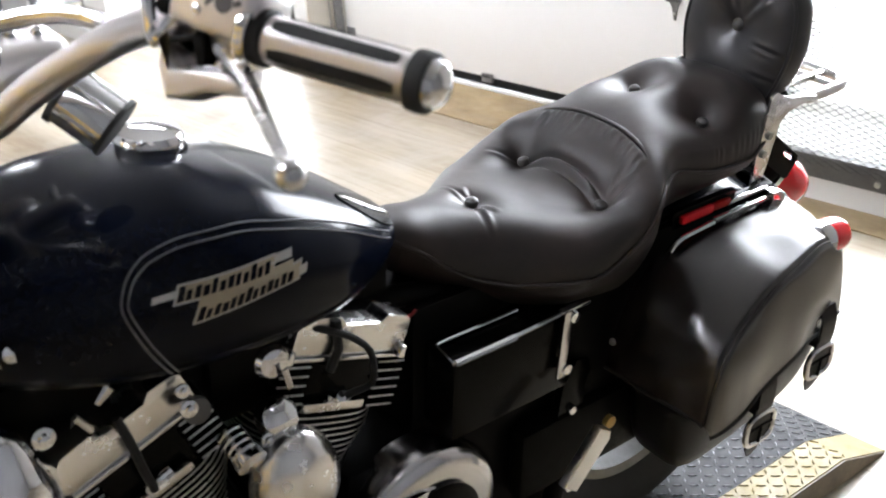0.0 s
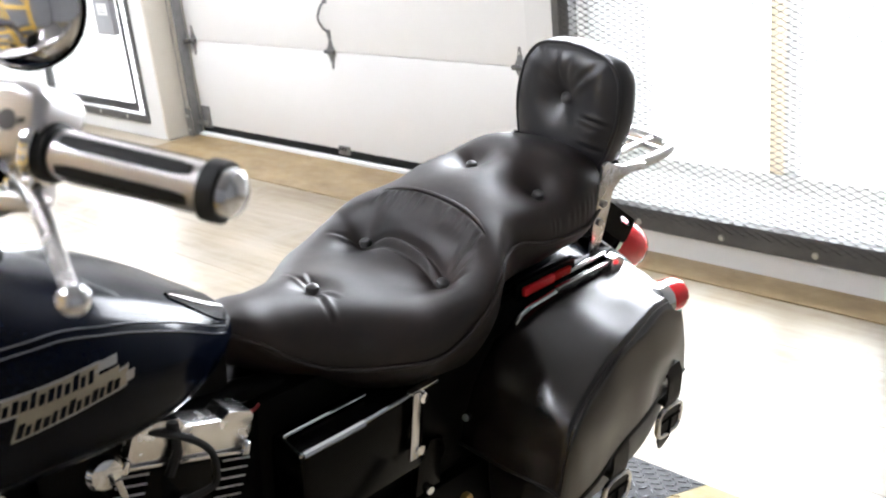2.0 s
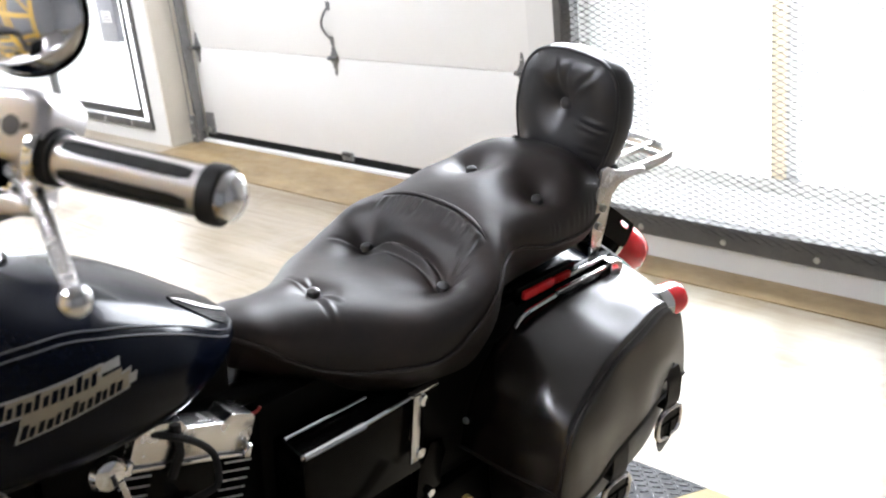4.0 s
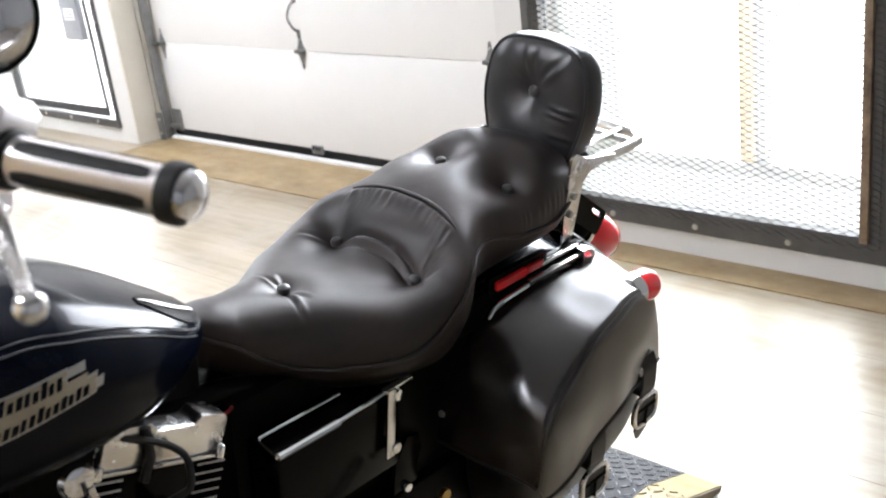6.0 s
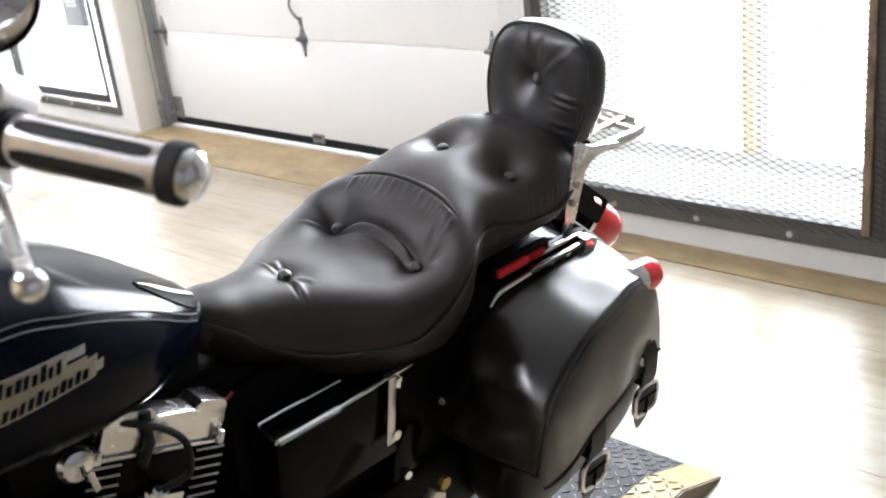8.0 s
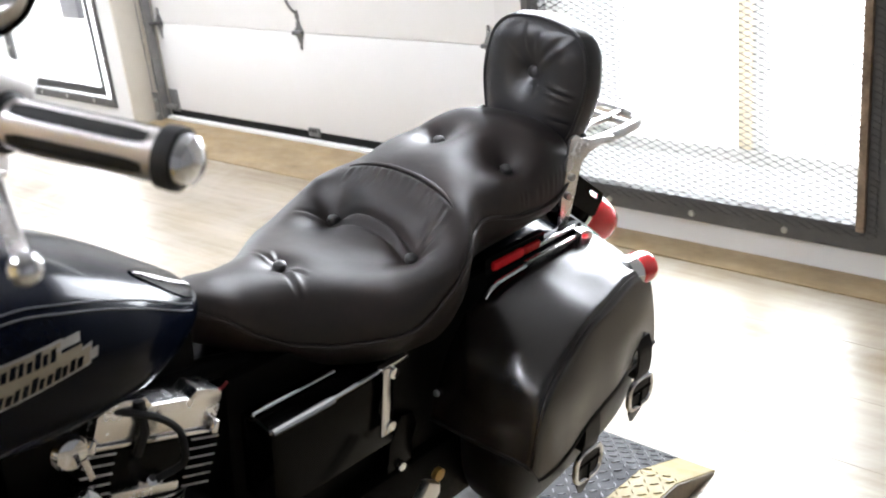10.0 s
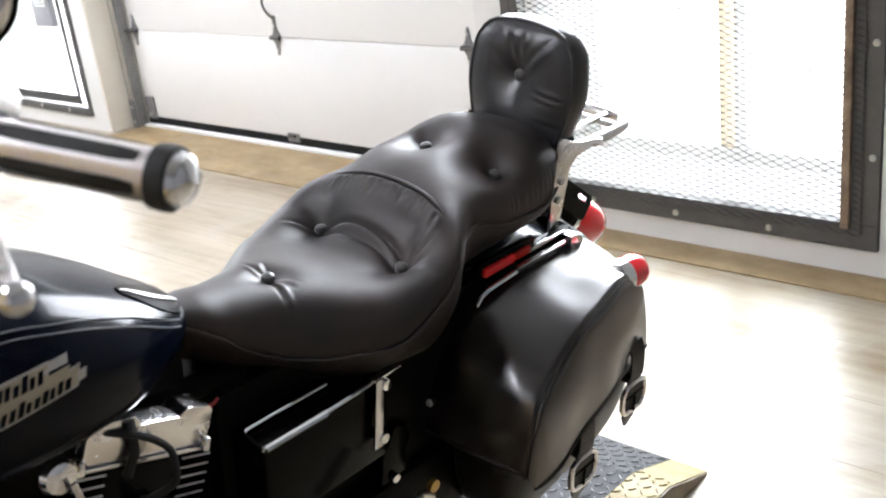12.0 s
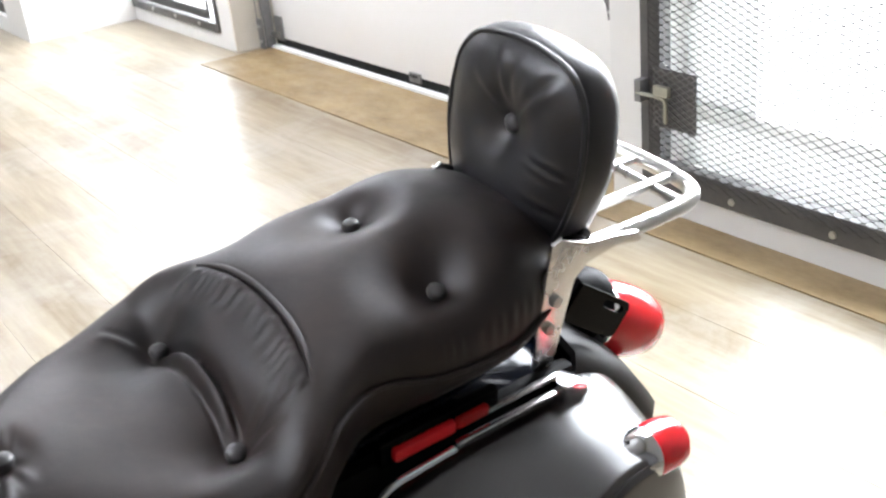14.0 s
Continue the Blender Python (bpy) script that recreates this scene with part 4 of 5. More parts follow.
# tail lamp
tl = part("tail_lamp", lathe([(0.001, -0.040), (0.050, -0.040), (0.056, -0.02), (0.058, 0.015), (0.056, 0.045), (0.049, 0.070), (0.032, 0.085), (0.001, 0.090)],
          aim((0.545, 0.0, 0.563), (0.643, 0.0, 0.501)) @ Matrix.Diagonal((0.79, 0.82, 0.96, 1)), 32), M_RED, bike, "red plastic tail lamp lens", smooth=50)
part("lamp_base", lathe([(0.001, -0.075), (0.028, -0.075), (0.040, -0.060), (0.046, -0.048), (0.046, -0.040), (0.001, -0.040)], aim((0.527, 0.0, 0.580), (0.625, 0.0, 0.506)), 32), M_BLACK, tl, "black lamp base")
part("lamp_rim", lathe([(0.036, -0.052), (0.044, -0.052), (0.0455, -0.046), (0.044, -0.040), (0.036, -0.040)], aim((0.545, 0.0, 0.563), (0.643, 0.0, 0.501)), 32), M_CHROME, tl, "chrome rim")
# black bracket over the lamp, with an open slot
m = Matrix(((1, 0, 0, 0), (0, 0, 1, -0.069), (0, 1, 0, 0), (0, 0, 0, 1))) @ Matrix.Translation((0.449, 0.652, 0)) @ Matrix.Rotation(radians(-37), 4, "Z")
outer = [(0.046, 0.024), (0.052, 0.017), (0.052, -0.016), (0.046, -0.022), (-0.050, -0.022), (-0.050, 0.024), (0.004, 0.024)]
slot = [(0.004, 0.0175), (-0.0005, 0.013), (0.004, 0.0085), (0.038, 0.0085), (0.0425, 0.013), (0.038, 0.0175)]
part("slotted_bracket", slab(outer + slot + [(0.0041, 0.0176), (0.0041, 0.024)], m, 0.006), M_BLACKGLOSS, bike, "gloss black bracket with an open slot", smooth=20)

# left turn signal
SG = aim((0.385, -0.212, 0.588), (0.485, -0.212, 0.578)) @ Matrix.Diagonal((0.83, 0.83, 0.95, 1))
sg = part("turn_signal", lathe([(0.001, -0.047), (0.020, -0.046), (0.029, -0.038), (0.033, -0.026), (0.0345, -0.016), (0.0355, -0.008), (0.0355, -0.004), (0.001, -0.004)], SG, 30), M_CHROME, bike, "chrome bullet turn signal")
part("lens", lathe([(0.001, -0.004), (0.0348, -0.004), (0.0348, 0.026), (0.0325, 0.040), (0.024, 0.049), (0.001, 0.052)], SG, 30), M_RED, sg, "red lens")
part("stalk", tube([(0.345, -0.12, 0.59), (0.35, -0.18, 0.585)], 0.009, 12), M_CHROME, sg)

# ---- left saddlebag ----
def bag_y(x, z):
    """Outer face of the bag."""
    return -0.264 + 0.12 * (x - 0.12)


def bag_ring(z, grow=0.0, n=170):
    """Rounded outline of the bag at height z: front, outer side, rear, inner side."""
    Z = [0.24, 0.27, 0.32, 0.40, 0.50, 0.565]
    x0 = float(spline(z, Z, [0.120, 0.090, 0.066, 0.052, 0.056, 0.066])[0]) - grow
    x1 = float(spline(z, Z, [0.388, 0.418, 0.444, 0.462, 0.462, 0.450])[0]) + grow
    bul = float(spline(z, Z, [-0.055, -0.030, -0.010, 0.0, -0.003, -0.012])[0])
    yi = -0.112
    ring = []
    for k in range(n):
        a = 2 * math.pi * k / n
        c, s = math.cos(a), math.sin(a)
        u = math.copysign(abs(c) ** 0.5, c)
        v = math.copysign(abs(s) ** 0.5, s)
        x = (x0 + x1) / 2 + u * (x1 - x0) / 2
        yo = bag_y(x, z) - bul - grow
        y = (yo + yi) / 2 + v * (yi - yo) / 2
        ring.append([x, y, z])
    return ring


def sag(p, k):
    n = noise.noise((p[0] * 9, p[1] * 9, p[2] * 9 + k))
    q = noise.noise((p[0] * 13, p[1] * 13, p[2] * 5 + 2 * k))
    r = max(0.0, 1 - 5.5 * abs(noise.noise((p[0] * 10 + p[2] * 4, p[1] * 10, p[2] * 6 + 3 * k))))        # sharper creases in the leather
    r *= max(0.0, 0.5 + 1.4 * noise.noise((p[0] * 6, p[1] * 6 + 4, p[2] * 6)))
    return [p[0] + 0.004 * n - 0.0045 * r * (1 if p[0] < 0.12 else 0.2), p[1] + 0.006 * q - 0.003 * r, p[2] + 0.002 * n]


bag_rings = [[sag(p, 1.0) for p in bag_ring(z, 0.0 if z < 0.40 else -0.035 * min(1.0, (z - 0.40) / 0.03))] for z in np.linspace(0.245, 0.49, 50)]
# body takes the darker strap leather to imitate shade below the lid
bag = part("saddlebag", add_loop_skin(bmesh.new(), bag_rings), M_STRAP, bike, "black-brown leather saddlebag with buckled straps", smooth=70)

# lid: one panel runs from the front up over the top to the rear; a seam joins it to the outer side panel
LS = [0.0, 0.09, 0.18, 0.28, 0.40, 0.55, 0.70, 0.80, 0.88, 0.94, 1.0]
INX, INZ = [0.018, 0.026, 0.046, 0.082, 0.130, 0.220, 0.320, 0.385, 0.432, 0.458, 0.466], [0.440, 0.490, 0.545, 0.592, 0.622, 0.636, 0.636, 0.626, 0.596, 0.540, 0.440]
OUX, OUZ = [0.036, 0.043, 0.058, 0.089, 0.138, 0.222, 0.318, 0.371, 0.414, 0.444, 0.456], [0.432, 0.480, 0.526, 0.558, 0.582, 0.604, 0.614, 0.605, 0.575, 0.516, 0.432]
LID_SEAM_Y = -0.270


def lid_point(s, q):
    """s runs from front to rear; q from the inner edge (0) to the seam (1), then down the outer side (2)."""
    ix, iz, ox, oz = (float(spline(s, LS, T)[0]) for T in (INX, INZ, OUX, OUZ))
    sy = LID_SEAM_Y + 0.16 * (ox - 0.18)
    if q <= 1:
        k = q ** 1.3
        p = [ix + (ox - ix) * k, -0.112 + (sy + 0.112) * q, iz + (oz - iz) * k]
    else:
        r = q - 1
        bx, bz = 0.050 + 0.408 * s, 0.420 + 0.022 * s + 0.012 * math.cos((s - 0.5) * 6.0)
        bulge = 0.014 * math.sin(math.pi * min(1.0, 0.62 * r ** 0.62)) * (0.35 + 0.65 * math.sin(math.pi * s) ** 0.5)
        p = [ox + (bx - ox) * r ** 1.15, sy - bulge, oz + (min(bz, oz - 0.004) - oz) * r]
    w = [p[0] + 0.005 * noise.noise((p[0] * 10, p[1] * 10, p[2] * 10)), p[1] + 0.007 * noise.noise((p[0] * 9, p[1] * 6, p[2] * 11 + 5)), p[2] + 0.006 * noise.noise((p[0] * 11, p[1] * 11, p[2] * 6 + 9))]
    h = 1.0 if q > 1 else 0.5 + 0.5 * max(0.0, 1 - s / 0.35)
    dip = 0.004 * math.exp(-((q - 1) / 0.03) ** 2)
    # soft crumples where the front panel turns over
    if q <= 1 and s < 0.40:
        f = math.sin(math.pi * s / 0.40) * math.sin(math.pi * q)
        dip += 0.0045 * f * math.sin(9.0 * q + 16.0 * s) * (0.5 + noise.noise((s * 7, q * 3, 2.0)))
    return [p[0] + h * (w[0] - p[0]), p[1] + h * (w[1] - p[1]) + 0.5 * dip, p[2] + h * (w[2] - p[2]) - dip]


qs = np.r_[np.linspace(0, 0.9, 26), np.linspace(0.92, 1.08, 13), np.linspace(1.11, 2.0, 26)]
lid_grid = [[lid_point(s, q) for q in qs] for s in np.linspace(0, 1, 110)]
lid = part("lid", add_loop_skin(bmesh.new(), lid_grid, closed=False), M_BAG, bag, "smooth black-brown leather lid", smooth=80)
part("lid_seam", tube([lid_point(s, 1.0) for s in np.linspace(0.03, 0.93, 90)], 0.0011, 6), M_STRAP, lid)
part("lid_edge", tube([lid_point(s, 2.0) for s in np.linspace(0.0, 1.0, 70)], 0.0030, 6), M_STRAP, lid, "turned lower edge of the lid")
part("lid_edge", tube([lid_point(0.0, q) for q in np.linspace(0.0, 1.0, 24)], 0.0030, 6), M_STRAP, lid, "turned lower edge of the lid")
part("rivet", lathe([(0.001, 0), (0.006, 0), (0.005, 0.003), (0.001, 0.004)], aim((0.022, -0.122, 0.488), (-1, -0.20, 0.60)), 12), M_BOLT, bag)


def strap(x, zc):
    yo = bag_y(x, zc)
    line = [(x, yo - 0.014, zc + 0.105), (x, yo - 0.023, zc + 0.08), (x, yo - 0.024, zc + 0.05), (x, yo - 0.019, zc + 0.02), (x, yo - 0.018, zc - 0.02), (x + 0.004, yo - 0.014, zc - 0.05), (x + 0.008, yo - 0.008, zc - 0.072)]
    L2 = curve3(line, 26)
    rings = []
    for i, (a, b, c) in enumerate(L2):
        w = 0.019 if i < 22 else 0.019 * (26 - i) / 5
        rings.append([(a - w, b, c), (a + w, b, c), (a + w, b - 0.0035, c), (a - w, b - 0.0035, c)])
    st = part("strap", add_loop_skin(bmesh.new(), rings), M_STRAP, bag, "black leather strap")
    m = Matrix.Translation((x, yo - 0.024, zc)) @ Matrix.Rotation(radians(90), 4, "X")
    o = [(0.033 * math.copysign(abs(math.cos(t)) ** 0.6, math.cos(t)), 0.029 * math.copysign(abs(math.sin(t)) ** 0.75, math.sin(t)), 0) for t in np.linspace(0, 2 * math.pi, 32, endpoint=False)]
    part("buckle", tube([m @ Vector(p) for p in o], 0.0050, 8, closed=True), M_SATIN, st, "worn silver buckle frame")
    part("buckle_bar", tube([m @ Vector((-0.031, 0.002, 0.0)), m @ Vector((0.031, 0.002, 0.0))], 0.003, 8), M_BLACK, st)
    part("buckle_tongue", tube([m @ Vector((0, 0.002, 0.003)), m @ Vector((0, -0.028, 0.003))], 0.0025, 8), M_BLACK, st)
    part("strap_end", slab([(-0.026, -0.024), (0.026, -0.024), (0.026, 0.024), (-0.026, 0.024)], m @ Matrix.Translation((0, 0, -0.003)), 0.003, 0.0005), M_STRAP, st)
    part("keeper", box((x - 0.022, yo - 0.026, zc + 0.034), (x + 0.022, yo - 0.004, zc + 0.046), 0.003), M_STRAP, st)


strap(0.213, 0.332)
strap(0.384, 0.374)


# ---- fuel tank ----
TX = [-0.90, -0.85, -0.78, -0.70, -0.62, -0.54, -0.46, -0.40, -0.355, -0.325, -0.312]
TW = [0.050, 0.098, 0.140, 0.158, 0.163, 0.157, 0.140, 0.112, 0.080, 0.048, 0.018]
TT = [0.850, 0.885, 0.912, 0.926, 0.926, 0.908, 0.872, 0.836, 0.803, 0.780, 0.763]
TB = [0.800, 0.772, 0.748, 0.728, 0.716, 0.710, 0.712, 0.722, 0.735, 0.745, 0.752]


def tank_point(x, a, out=0.0):
    """Point of the tank's skin; a runs from the left lower edge (0) over the top (pi/2) to the right."""
    w, t, b = (float(spline(x, TX, T)[0]) for T in (TW, TT, TB))
    mid = b + (t - b) * 0.42
    c, s = math.cos(a), math.sin(a)
    y = -(w + out) * math.copysign(abs(c) ** 0.78, c)
    z = mid + ((t - mid + out) * max(s, 0) ** 0.80 if s >= 0 else (mid - b) * -abs(s) ** 0.7)
    return (x, y, z)


rings = []
for x in np.linspace(TX[0], TX[-1], 90):
    rings.append([tank_point(x, -math.pi / 2 + 2 * math.pi * k / 64) for k in range(64)])
tank = part("fuel_tank", add_loop_skin(bmesh.new(), rings), M_PAINT, bike, "midnight blue teardrop fuel tank", smooth=60)


def on_tank(x, z, out=0.0012):
    """Left side of the tank at x and height z."""
    lo, hi = -1.2, 1.5
    for _ in range(26):
        a = (lo + hi) / 2
        if tank_point(x, a)[2] < z:
            lo = a
        else:
            hi = a
    return tank_point(x, a, out)


loop = [(-0.348, 0.779), (-0.442, 0.838), (-0.52, 0.872), (-0.586, 0.89), (-0.635, 0.894), (-0.672, 0.89), (-0.7, 0.875), (-0.711, 0.852), (-0.702, 0.82), (-0.655, 0.73)]
P = [Vector((x, 0, z)) for x, _, z in curve3([(x, 0, z) for x, z in loop], 80)]
for inset in (0.0, 0.0062):
    line = []
    for k, p in enumerate(P):
        d = (P[min(k + 1, 79)] - P[max(k - 1, 0)]).normalized()
        q = p + Vector((d.z, 0, -d.x)) * -inset
        line.append(on_tank(q.x, q.z, 0.0004))
    part("pinstripe", tube(line, 0.0012, 6), M_PIN, tank)
# badge: slanting bars in silver with beige infill
def badge_bar(x0, x1, z0, z1, lean, mt, out, name, label=""):
    bm = bmesh.new()
    n = 12 if x1 - x0 > 0.02 else 2
    rings = []
    for i in range(n + 1):
        u = i / n
        x = x0 + (x1 - x0) * u
        za, zb = z0 + lean * u, z1 + lean * u
        a, b = on_tank(x, za, out), on_tank(x + 0.5 * (z1 - z0), zb, out)
        a2, b2 = on_tank(x, za, out - 0.003), on_tank(x + 0.5 * (z1 - z0), zb, out - 0.003)
        rings.append([a, b, b2, a2])
    add_loop_skin(bm, rings)
    return part(name, bm, mt, tank, label, smooth=20)


badge_bar(-0.664, -0.552, 0.8415, 0.8600, -0.007, M_SILVER, 0.0016, "badge", "silver and beige slanted tank badge")
badge_bar(-0.648, -0.522, 0.8160, 0.8345, 0.002, M_SILVER, 0.0016, "badge", "silver and beige slanted tank badge")
badge_bar(-0.684, -0.655, 0.8490, 0.8550, 0.0, M_SILVER, 0.0020, "badge_wing")
badge_bar(-0.556, -0.526, 0.8450, 0.8525, -0.002, M_SILVER, 0.0020, "badge_wing")
badge_bar(-0.524, -0.512, 0.8215, 0.8300, 0.0, M_SILVER, 0.0020, "badge_wing")
badge_bar(-0.640, -0.530, 0.8330, 0.8440, -0.004, M_BEIGE, 0.0020, "badge_infill", "beige enamel")
badge_bar(-0.661, -0.553, 0.8435, 0.8580, -0.007, M_BEIGE, 0.0023, "badge_infill", "beige enamel")
badge_bar(-0.645, -0.523, 0.8180, 0.8325, 0.002, M_BEIGE, 0.0023, "badge_infill", "beige enamel")
# plain dark slanting bars stand for the lettering
for x0, z0, fall, row in ((-0.660, 0.8445, -0.062, (2, 0, 1, 0, 2, 0, 1, 1, 0, 2, 0, 1)), (-0.644, 0.8190, 0.016, (2, 0, 1, 0, 1, 1, 2, 0, 0, 1, 0, 1, 0))):
    for k, tall in enumerate(row):
        x = x0 + 0.0088 * k
        z = z0 + fall * 0.0088 * k
        badge_bar(x, x + (0.0062, 0.0050, 0.0056)[k % 3], z, z + (0.0088, 0.0105, 0.0130)[tall], 0.0, M_PAINT, 0.0031, "dark_bar")
# filler cap
cm = Matrix.Translation((-0.592, 0.030, 0.930)) @ Matrix.Rotation(radians(5), 4, "Y")
cap = part("filler_cap", lathe([(0.001, -0.012), (0.036, -0.012), (0.0375, -0.004), (0.0375, 0.003), (0.034, 0.008), (0.020, 0.011), (0.001, 0.012)], cm, 36), M_CHROME, bike, "chrome fuel filler cap")
part("cap_collar", lathe([(0.030, -0.025), (0.041, -0.022), (0.041, -0.010), (0.036, -0.008), (0.030, -0.010)], cm, 36), M_BLACKGLOSS, cap)
# pointed trim at the tail of the tank
rings = []
for i in range(16):
    u = i / 15
    x = -0.412 + 0.098 * u
    lo, hi = radians(64 - 46 * u), radians(70 + 26 * u)
    rings.append([tank_point(x, lo + (hi - lo) * k / 6, 0.0022) for k in range(7)] + [tank_point(x, hi + (lo - hi) * k / 6, -0.006) for k in range(7)])
part("tank_tail_trim", add_loop_skin(bmesh.new(), rings), M_BLACKGLOSS, bike, "gloss black pointed trim behind the tank", smooth=40)
# pale metal strip stands in for a bright reflection on the trim
bm = bmesh.new()
rings = []
for i in range(12):
    u = i / 11
    x, mid, half = -0.410 + 0.088 * u, radians(67 - 7 * u), radians(0.3 + 3.0 * min(1.0, 3.0 * u))
    rings.append([tank_point(x, mid - half + 2 * half * k / 4, 0.0034) for k in range(5)] + [tank_point(x, mid + half - 2 * half * k / 4, 0.0012) for k in range(5)])
part("trim_edge", add_loop_skin(bm, rings), M_FIN, tank, "bright metal strip imitating a reflection on the trim", smooth=40)

# ---- frame and battery box ----
for y in (-0.085, 0.085):
    part("frame_tube", tube(curve3([(-0.95, y * 0.3, 0.80), (-0.60, y * 0.6, 0.70), (-0.33, y * 0.55, 0.665), (-0.10, y * 0.7, 0.585), (0.10, y * 1.15, 0.56)], 30), 0.016, 12), M_BLACK, bike)
    part("frame_tube", tube(curve3([(-0.98, y * 0.4, 0.76), (-0.96, y, 0.40), (-0.90, y * 1.3, 0.16), (-0.60, y * 1.5, 0.12), (-0.15, y * 1.5, 0.14), (-0.05, y * 1.3, 0.30), (-0.06, y * 1.1, 0.60)], 40), 0.016, 12), M_BLACK, bike)
bb = part("battery_box", box((-0.300, -0.142, 0.470), (-0.085, 0.02, 0.600), 0.008), M_BLACKGLOSS, bike, "gloss black battery box with chrome edges")
part("edge_strip", tube([(-0.300, -0.144, 0.603), (-0.20, -0.145, 0.603)], 0.0058, 8, flat=0.9), M_CHROME, bb)
part("edge_strip", tube([(-0.20, -0.144, 0.603), (-0.118, -0.144, 0.606)], 0.0030, 8), M_CHROME, bb)
part("edge_strip", tube([(-0.296, -0.100, 0.606), (-0.16, -0.102, 0.607)], 0.0026, 8), M_CHROME, bb)
part("edge_strip", tube([(-0.297, -0.100, 0.605), (-0.301, -0.143, 0.602)], 0.0022, 8), M_CHROME, bb)
sp = part("chrome_strap", slab([(-0.0075, -0.055), (0.0075, -0.055), (0.0075, 0.055), (-0.0075, 0.055)],
          Matrix.Translation((-0.112, -0.149, 0.556)) @ Matrix.Rotation(radians(90), 4, "X") @ Matrix.Rotation(radians(-3), 4, "Z"), 0.004, 0.0015), M_SATIN, bike, "flat chrome battery strap")
part("strap_top", box((-0.118, -0.150, 0.606), (-0.066, -0.139, 0.612), 0.002), M_CHROME, sp)
for x, z in ((-0.098, 0.598), (-0.104, 0.512)):
    part("bolt", lathe([(0.001, 0), (0.009, 0), (0.008, 0.007), (0.001, 0.008)], aim((x, -0.148, z), (x, -1, z)), 12), M_CHROME, sp)
part("side_cover", box((-0.065, -0.118, 0.40), (0.09, -0.09, 0.62), 0.012), M_BLACK, bike, "satin black side cover")
part("frame_gusset", slab([(-0.058, 0.492), (-0.034, 0.486), (-0.026, 0.462), (-0.036, 0.438), (-0.034, 0.388), (-0.060, 0.376), (-0.088, 0.384), (-0.082, 0.450)],
     Matrix(((1, 0, 0, 0), (0, 0, 1, -0.128), (0, 1, 0, 0), (0, 0, 0, 1))), 0.006, 0.001), M_BLACKGLOSS, bike, "worn black frame gusset with a bolt")
part("gusset_bolt", lathe([(0.001, 0), (0.008, 0), (0.007, 0.006), (0.001, 0.007)], aim((-0.062, -0.129, 0.405), (-0.062, -1, 0.405)), 10), M_CHROME, bike)
part("red_lead", tube(curve3([(-0.335, -0.08, 0.655), (-0.329, -0.088, 0.658), (-0.322, -0.090, 0.665)], 8), 0.0020, 6), M_REDWIRE, bike, "short red cable")
part("swingarm", box((-0.12, -0.12, 0.25), (0.24, -0.09, 0.30), 0.012), M_BLACK, bike)
# black block added to keep this gap dark
part("belt_guard", box((-0.16, -0.135, 0.27), (0.24, -0.10, 0.40), 0.015), M_BLACK, bike, "black filler block standing in for a belt guard")
part("shock", tube([(0.12, -0.105, 0.60), (0.17, -0.105, 0.30)], 0.026, 16), M_BLACK, bike)
pg = part("passenger_peg", slab([(-0.016, -0.050), (0.016, -0.050), (0.019, 0.040), (0.010, 0.052), (-0.016, 0.050)],
          Matrix.Translation((-0.113, -0.205, 0.396)) @ Matrix.Rotation(radians(90), 4, "X") @ Matrix.Rotation(radians(-38), 4, "Z"), 0.016, 0.004), M_FIN, bike, "folded chrome passenger footpeg")
part("peg_pivot", lathe([(0.001, 0), (0.011, 0), (0.010, 0.008), (0.001, 0.010)], aim((-0.142, -0.21, 0.362), (-0.142, -1, 0.362)), 12), M_CHROME, pg)
part("peg_spring", lathe([(0.001, 0), (0.010, 0), (0.010, 0.008), (0.001, 0.009)], aim((-0.055, -0.195, 0.425), (-0.055, -1, 0.425)), 12), M_BRASS, pg)

# black blocks added to hide the bright floor behind the engine's gaps
part("oil_tank", box((-0.32, -0.080, 0.36), (0.075, 0.10, 0.655), 0.02), M_BLACK, bike, "black filler block under the seat")
part("inner_fender", box((0.03, -0.094, 0.34), (0.16, 0.094, 0.60), 0.02), M_BLACK, bike, "black filler block ahead of the rear wheel")
part("frame_backbone", box((-0.95, -0.055, 0.655), (-0.335, 0.075, 0.742), 0.02), M_BLACK, bike, "black filler block under the tank")
part("coil_cover", box((-0.60, -0.075, 0.60), (-0.50, 0.08, 0.74), 0.012), M_BLACK, bike)
part("gearbox", box((-0.44, -0.10, 0.12), (-0.05, 0.10, 0.45), 0.03), M_BLACK, bike, "black filler block behind the crankcase")
part("air_cleaner", lathe([(0.001, 0), (0.085, 0), (0.088, 0.03), (0.07, 0.045), (0.001, 0.05)], aim((-0.55, 0.08, 0.56), (-0.55, 1, 0.56)), 36), M_BLACKGLOSS, bike, "round black filler on the engine's right side")
part("frame_side_plate", box((-0.99, -0.04, 0.30), (-0.90, 0.07, 0.78), 0.02), M_BLACK, bike)

# ---- V-twin engine ----
CRANK = Vector((-0.555, 0.0, 0.25))


